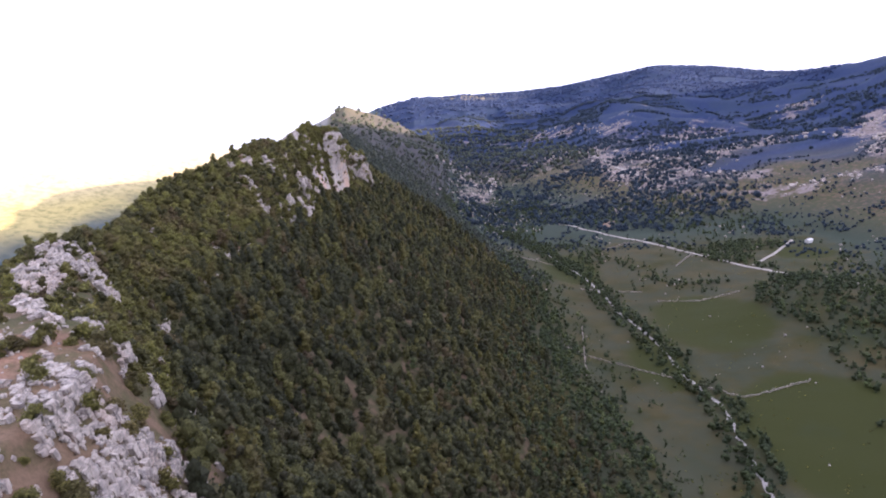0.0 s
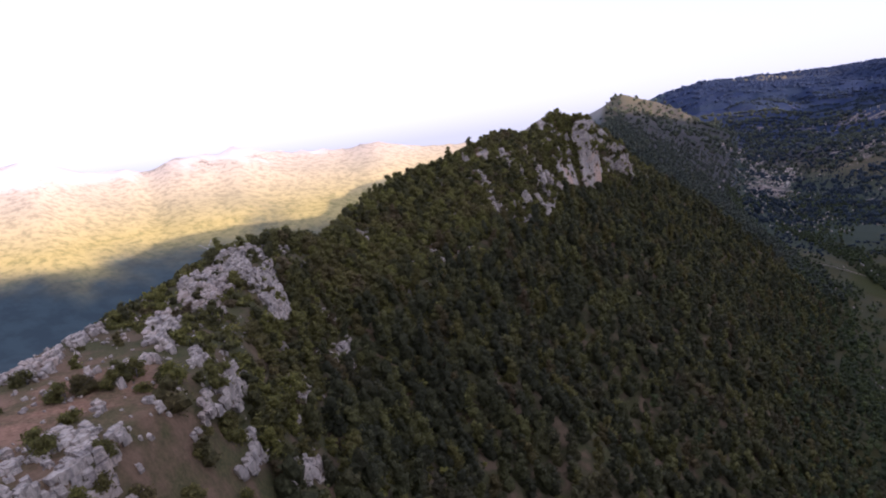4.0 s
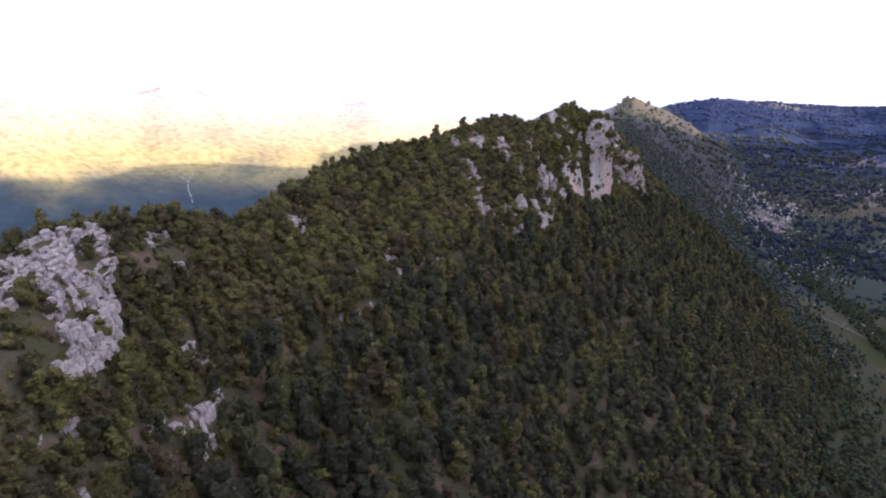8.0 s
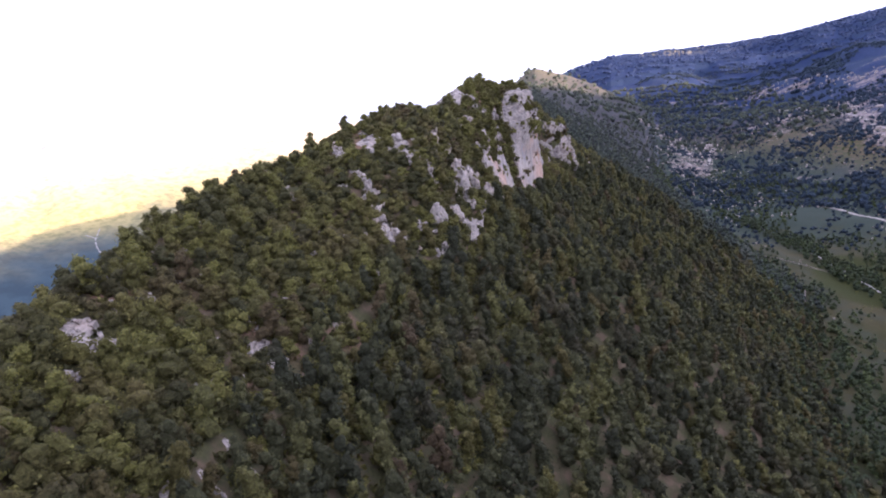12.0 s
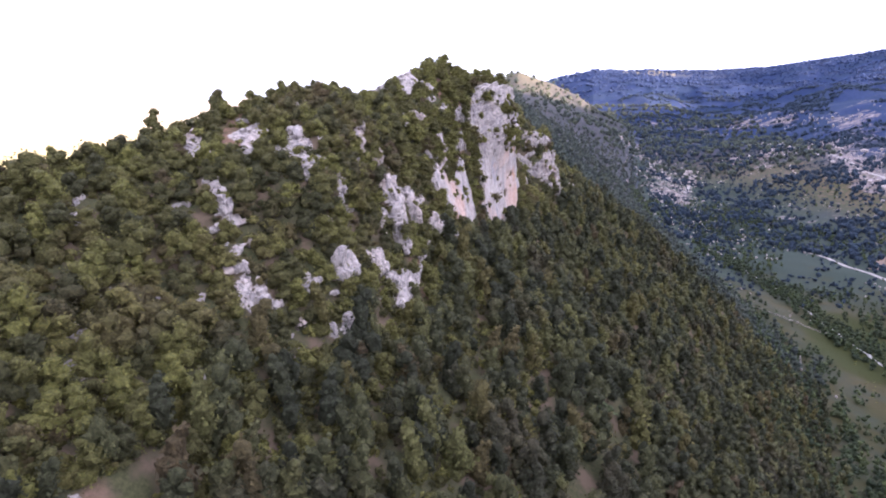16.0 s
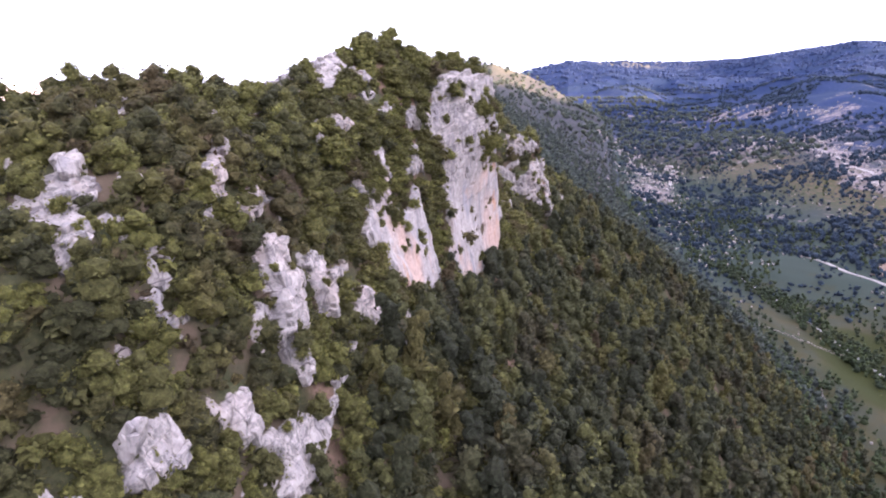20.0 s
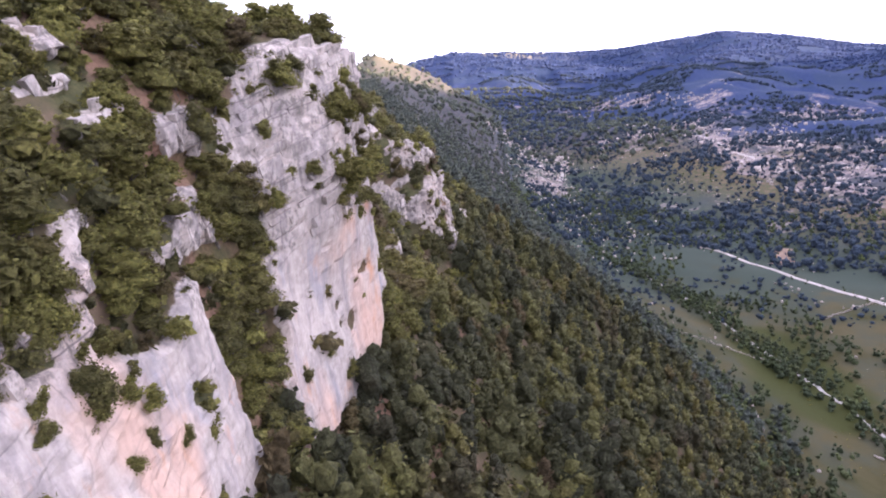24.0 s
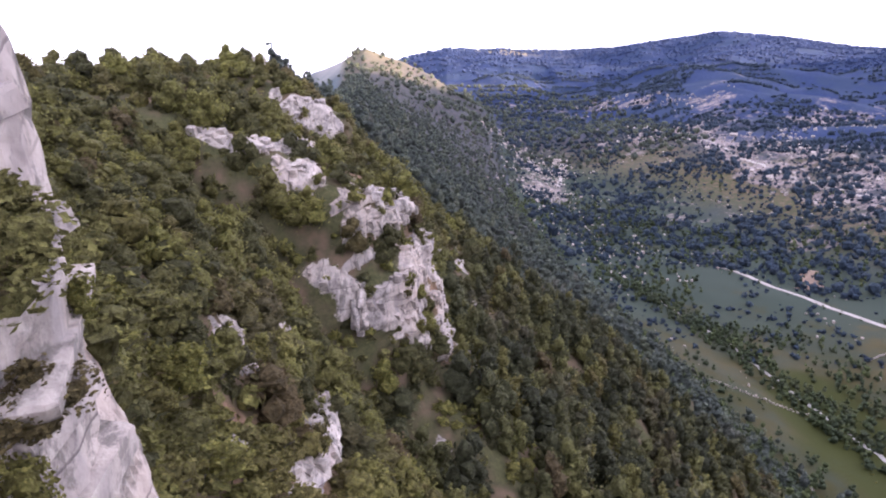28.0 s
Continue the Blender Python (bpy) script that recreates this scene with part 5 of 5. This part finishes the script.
# single crags that stand out of the trees: place, size
CRAGS = [((-94.8, 261, -10.5), (2.2, 2.2, 4.0)), ((-98.5, 249.5, -10.5), (2.2, 3.4, 3.4)), ((-91.5, 230, -26), (2.2, 2.4, 4.6)), ((-101, 170, -25.5), (2.2, 3.0, 1.8)), ((-88.5, 242, -24), (1.8, 2.2, 3.2)),
         ((-93.5, 280.5, -9), (1.8, 2.6, 2.0)), ((-95, 189, -30), (1.6, 2.0, 2.0)), ((-87.5, 184.5, -34), (1.4, 1.6, 2.0)), ((-61, 97, -34.5), (2.4, 2.6, 2.6)), ((-94, 364, -22), (1.6, 1.8, 4.6)), ((-130, 428, -3), (3.0, 4.0, 2.0))]


def ground_z(x, y):
    r = int(np.argmin(np.abs(GY[:, 0] - y)))
    return float(np.interp(x, GX[r], GZ[r]))


for i, (p, s) in enumerate(CRAGS):
    q = np.random.RandomState(300 + i)
    crag = new("limestone_crag")
    s = tuple(0.85 * e for e in s)
    for k in range(9):
        size = np.array(s) * q.uniform(0.30, 0.58, 3) * (1, 1, 1.3)
        v, f = block_arrays(200 + 9 * i + k, size, 6, 5, (0.85, 1.25), 0.02, 24)
        turn = np.array(Euler((0.3 + q.normal() * 0.1, q.normal() * 0.1, q.normal() * 0.3)).to_matrix())
        at = np.array([q.uniform(-0.36, 0.36), q.uniform(-0.36, 0.36), 0]) * s
        at[2] = (q.uniform(-0.4, 0.5) * (1 - 1.6 * abs(at[0] / s[0])) - 0.1) * s[2]
        part("slab", mesh_of("slab", v @ turn.T + at, f, LIMESTONE), crag)
    z = ground_z(p[0] + 0.2, p[1])
    crag.matrix_world = Matrix.Translation((p[0], p[1], 0.5 * (z + p[2]) + s[2] * 0.05)) @ Euler((0.2, -0.1, 0.4 * i)).to_matrix().to_4x4()
    tagged(crag, "pale limestone crag standing out of the trees", "rock", "limestone crags")


# ---- the valley ----
def strip(line, width, lift=0.12, step=5.0, wobble=0.0):
    """A band along a line that lies on the ground, with its own thickness."""
    pts = [Vector((*line[0], 0))]
    for a, b in zip(line, line[1:]):
        n = max(1, int((Vector(b) - Vector(a)).length / step))
        pts += [Vector((*Vector(a).lerp(Vector(b), (i + 1) / n), 0)) for i in range(n)]
    vs, n = [], len(pts)
    for i, p in enumerate(pts):
        d = (pts[min(i + 1, n - 1)] - pts[max(i - 1, 0)]).normalized()
        side = Vector((-d.y, d.x, 0)) * width * 0.5 * (1 + wobble * random.uniform(-0.6, 0.9))
        p = p + Vector((-d.y, d.x, 0)) * random.uniform(-wobble, wobble) * width * 0.6
        for q, up in ((p - side, -0.5), (p - side * 0.96, lift), (p + side * 0.96, lift), (p + side, -0.5)):
            vs.append((q.x, q.y, max(ground_z(q.x, q.y), ground_z(p.x, p.y) - 0.3) + up))
    return np.array(vs), np.array([[4 * i + k, 4 * i + k + 1, 4 * i + k + 5, 4 * i + k + 4] for i in range(n - 1) for k in range(3)])[:, ::-1]


ROAD = [(232, 285), (205, 345), (184, 415), (160, 490), (128, 568), (96, 628), (56, 693), (30, 742)]
tagged(new("road", mesh_of("road", *strip(ROAD, 3.6, 0.25), GRAVEL)), "pale straight gravel road through the valley", "road", kind="structure")
for line, w in (([(158, 512), (185, 548), (214, 592)], 2.4), ([(-66, 1040), (-62, 1090), (-66, 1140), (-58, 1180)], 4.0), ([(40, 1390), (70, 1320), (118, 1110), (150, 965), (190, 880)], 4.5), ([(70, 1320), (130, 1345), (200, 1330)], 4.0)):
    tagged(new("track", mesh_of("track", *strip(line, w, 0.3, 8.0, 0.2), GRAVEL)), "narrow pale gravel track", "track", kind="structure")
STREAM = [(64, 150), (70, 215), (73, 275), (66, 305), (60, 360), (50, 410), (44, 450), (36, 500), (20, 560), (5, 620), (-25, 690)]
tagged(new("stream_bed", mesh_of("stream_bed", *strip(STREAM, 1.2, 0.12, 3.0, 0.9), STONE)), "stony pale stream bed between hedges", "stream", kind="structure")
GULLY = [(-2111, 1830), (-2222, 1902), (-2294, 1962), (-2338, 1958)]
gz = strip(GULLY, 4.5, 0.6, 12, 0.6)
fork = strip([(-2285, 1955), (-2339, 2034)], 4, 0.6, 12, 0.6)
tagged(new("scree_gully", mesh_of("scree_gully", np.concatenate([gz[0], fork[0]]), np.concatenate([gz[1], fork[1] + len(gz[0])]), STONE)), "forked pale scree gully on the far western slope", "gully", kind="structure")
tagged(new("bare_patch", mesh_of("bare_patch", *strip([(70, 700), (76, 715), (84, 735)], 9, 0.2, 4, 0.6), SOIL)), "patch of bare reddish soil in a meadow", "soil", kind="structure")


# a small hut beside the walled field
hut = new("stone_hut")
hx, hy = (223, 581)
hz = ground_z(hx, hy)
WHITEWASH = make_plain("whitewash", (0.55, 0.53, 0.50), (0.72, 0.70, 0.67), 0.6)
ROOFING = make_plain("pale_roofing", (0.60, 0.58, 0.55), (0.75, 0.73, 0.70), 0.5)
for dx, dy, sx, sy in ((0, -1.7, 5.2, 0.4), (0, 1.7, 5.2, 0.4), (-2.4, 0, 0.4, 3.0), (2.4, 0, 0.4, 3.0)):
    v, f = BOX[2]
    part("wall", mesh_of("wall", v * (sx / 2, sy / 2, 1.3) + (dx, dy, 1.0), f, WHITEWASH), hut)
for side in (-1, 1):
    v, f = BOX[2]
    tilt = np.array(Euler((side * 0.42, 0, 0)).to_matrix())
    part("roof", mesh_of("roof", (v * (3.0, 1.2, 0.08)) @ tilt.T + (0, -side * 1.05, 2.75), f, ROOFING), hut)
hut.matrix_world = Matrix.LocRotScale((hx, hy, hz), Euler((0, 0, 0.6)), None)
tagged(hut, "small pale stone hut beside a walled field", "hut")


def along(line, step):
    out = []
    for a, b in zip(line, line[1:]):
        n = max(1, int((Vector(b) - Vector(a)).length / step))
        out += [Vector(a).lerp(Vector(b), i / n) for i in range(n)]
    return [(p.x, p.y) for p in out]


WALLS = [[(12, 340), (38, 325), (64, 303)], [(66, 300), (84, 284), (116, 298)], [(75, 432), (100, 426), (126, 432)], [(30, 470), (70, 455)], [(-4, 468), (-2, 490)], [(105, 520), (128, 568)], [(60, 600), (96, 628)], [(20, 300), (24, 380)], [(-30, 560), (20, 545)]]
for line in WALLS:
    pts = [(x + random.uniform(-0.3, 0.3), y + random.uniform(-0.3, 0.3), ground_z(x, y) + random.uniform(0.0, 0.9)) for x, y in along(line, 0.42)]
    block_field("field_wall", "low dry-stone wall between meadows", pts, np.random.RandomState(7).uniform(0.28, 0.55, len(pts)), 9, "wall")

HEDGES = [STREAM, [(x - 6, y) for x, y in STREAM], [(x + 5, y) for x, y in STREAM[1:]], [(-48, 725), (-18, 655), (12, 600), (22, 560), (20, 520)], [(40, 640), (62, 560), (74, 515)], [(75, 500), (95, 470), (128, 462)], [(x + 7, y) for x, y in ROAD[3:6]],
          [(-20, 520), (-30, 580), (-62, 650), (-85, 740)], [(-5, 420), (-12, 500), (-24, 560)], [(132, 280), (140, 340), (128, 400), (140, 440)]]
spots = [(x + rs.normal() * 1.2 + 2.6 * rs.choice([-1, 1]), y + rs.normal() * 2, rs.uniform(0.2, 0.6)) for x, y in along(ROAD, 7.0) if rs.rand() < 0.8]
for line in HEDGES:
    spots += [(x + rs.normal() * 2.0, y + rs.normal() * 2.0, rs.uniform(0.45, 1.15)) for x, y in along(line, 2.1) if rs.rand() < 0.85]
for cx, cy, rx, ry, n in ((172, 580, 30, 17, 150), (165, 395, 34, 62, 420), (172, 300, 28, 40, 150), (150, 545, 18, 22, 80), (40, 560, 14, 40, 70), (10, 800, 60, 60, 260), (-40, 880, 60, 80, 260), (120, 760, 70, 60, 200), (20, 620, 22, 16, 60), (-20, 690, 30, 40, 110), (230, 470, 40, 60, 120), (180, 680, 60, 40, 120)):
    a, q = rs.rand(n) * 6.28, np.sqrt(rs.rand(n))
    spots += list(zip(cx + np.cos(a) * q * rx, cy + np.sin(a) * q * ry, rs.uniform(0.5, 1.1, n)))
spots += [(x, y, s) for x, y, s in zip(rs.uniform(-60, 260, 2600), rs.uniform(180, 1000, 2600), rs.uniform(0.3, 0.95, 2600)) if fbm(x / 40, y / 40, 3) > 0.22 + 0.2 * (y < 500)]
glen = [(x, y, s) for x, y, s in zip(rs.uniform(-130, 230, 7000), rs.uniform(590, 1300, 7000), rs.uniform(0.25, 0.9, 7000)) if fbm(x / 30, y / 30, 3) > -0.12 and wood_edge(x, y) > 0 and np.hypot(x - np.interp(y, [q[1] for q in ROAD], [q[0] for q in ROAD]), 0 if y < 742 else 99) > 5]
spots += [(x, y, s) for x, y, s in zip(rs.uniform(-25, 70, 3000), rs.uniform(90, 430, 3000), rs.uniform(0.15, 0.5, 3000)) if 0 < wood_edge(x, y) < 26 and fbm(x / 12, y / 12, 3) > 0.06 + 0.012 * wood_edge(x, y)]
glen += [(x, y, s) for x, y, s in zip(rs.uniform(170, 430, 3500), rs.uniform(420, 900, 3500), rs.uniform(0.25, 0.9, 3500)) if fbm(x / 30, y / 30, 3) > -0.02 and x > np.interp(y, [490, 900], [200, 165])]
# the strip of meadow between the wood and the hedge along the stream stays open
shore = np.array(STREAM[::-1])
spots = [(x, y, s) for x, y, s in spots if not (430 < y < 600 and wood_edge(x, y) > -2 and x < np.interp(-y, -shore[:, 1], shore[:, 0]) - 11) or rs.rand() < 0.05]
toe = pick(rs, 60, 900, C_TOE - 12, C_TOE + 7, lambda y: 2.4, lambda r, c: wood_edge(GX[r, c], GY[r, c]) < 1.5 * rs.randn(len(r)) + 16 * (rs.rand(len(r)) < 0.10))
toe = spot(toe) + np.c_[rs.normal(0, 1.2, (len(toe), 2)), np.full(len(toe), -0.5)]
tagged(new("forest", forest_mesh("forest", toe, rs.uniform(0.35, 0.95, len(toe)), FARS, rs, rs.rand(len(toe)) ** 1.5 * 0.8, GREEN)), "green thickets along the lower edge of the wood", "forest", kind="stuff")
tufts = [(x, y, s) for x, y, s in zip(rs.uniform(20, 260, 5200), rs.uniform(40, 540, 5200), rs.uniform(0.08, 0.26, 5200)) if fbm(x / 18 + 3, y / 18, 3) > 0.1 and x > np.interp(y, SECTIONS[:, 0], SECTIONS[:, 7]) - 3]
tp = np.array([(x, y, ground_z(x, y) - 0.25) for x, y, _ in tufts])
TUFTS = [crown(150 + i, 4.0, 5.5, 1, 1, 8, 1.1, 0.6, 0.3) for i in range(3)]
tagged(new("tussock", forest_mesh("tussock", tp, [s for *_, s in tufts], TUFTS, rs, rs.rand(len(tp)) * 0.8)), "olive grass tussocks and low thorn bushes on the meadow", "tussock", kind="stuff")
vp = np.array([(x, y, ground_z(x, y) - 0.5) for x, y, _ in spots])
tagged(new("hedge", forest_mesh("hedge", vp, [s for *_, s in spots], FARS, rs, rs.rand(len(vp)) ** 2 * 0.7, GREEN)), "dark green hedges and thickets in the valley", "hedge", kind="stuff")
gp = np.array([(x, y, ground_z(x, y) - 0.5) for x, y, _ in glen])
tagged(new("thicket", forest_mesh("thicket", gp, [s for *_, s in glen], TINY, rs, rs.rand(len(gp)) ** 1.5 * 0.7, HAZED_PINE)), "dark thickets and trees along the head of the valley, coloured blue with haze", "thicket", kind="stuff")
az, rr = np.radians(rs.uniform(-36, 11, 32000)), np.sqrt(rs.uniform(400**2, 1900**2, 32000))
sx, sy = MID[0] - np.sin(az) * rr, MID[1] + np.cos(az) * rr
keep = (fbm(sx / 70, sy / 70, 4) + 0.25 * fbm(sx / 400, sy / 400, 2) > 0.04 - 0.28 * (sy > 620) * (sy < 1300) * (sx < 260)) & (sx > np.interp(sy, SECTIONS[:, 0], SECTIONS[:, 7]) + 5)
sx, sy = sx[keep], sy[keep]
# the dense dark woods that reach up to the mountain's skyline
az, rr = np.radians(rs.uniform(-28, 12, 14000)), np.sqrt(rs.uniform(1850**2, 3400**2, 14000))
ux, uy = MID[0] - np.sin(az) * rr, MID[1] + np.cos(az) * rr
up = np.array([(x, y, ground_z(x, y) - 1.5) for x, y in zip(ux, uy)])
tagged(new("woodland", forest_mesh("woodland", up, rs.uniform(1.2, 2.6, len(up)), TINY, rs, rs.rand(len(up)) * 0.5, FAR_HAZED_PINE)), "dense dark woods on the upper mountain, coloured blue with haze", "woodland", kind="stuff")
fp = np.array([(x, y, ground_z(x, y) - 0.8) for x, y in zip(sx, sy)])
tagged(new("woodland", forest_mesh("woodland", fp, 0.4 + 1.5 * rs.rand(len(fp)) ** 1.6, TINY, rs, rs.rand(len(fp)) * 0.6, HAZED_PINE)), "dark trees scattered over the stony mountainside, coloured blue with haze", "woodland", kind="stuff")
bx, by = rs.uniform(-120, 330, 4200), rs.uniform(200, 1250, 4200)
ok = (fbm(bx / 30 + 5, by / 30, 3) > 0.22 + 0.25 * (by < 480)) & (bx > np.interp(by, SECTIONS[:, 0], SECTIONS[:, 7]) - 4)
bp = np.array([(x, y, ground_z(x, y) + 0.1) for x, y in zip(bx[ok], by[ok])])
block_field("field_boulder", "pale limestone boulders scattered over meadows", bp, (0.25 + 1.5 * rs.rand(len(bp)) ** 3) * (0.45 + bp[:, 1] / 900), 12)
# pale rock ribs along the bare belts of the eastern mountain
rib = [(x + rs.normal() * wide * 0.55, y + rs.normal() * wide * 0.55, rs.uniform(0.8, 1.6) * (1.2 + 2.6 * rs.rand() ** 3)) for line, wide in KARST for x, y in along(line, 2.0)]
rib += [(x + rs.normal() * 26, y + rs.normal() * 26, rs.uniform(0.8, 2.2)) for x, y in along([(-150, 1330), (-100, 1150), (-85, 1000), (-65, 910), (-45, 800), (-30, 700)], 1.1)]
rp = np.array([(x, y, ground_z(x, y) + 0.1) for x, y, _ in rib])
block_field("rock_rib", "pale limestone ribs and boulders on the stony mountainside", rp, np.array([q for *_, q in rib]), 15)
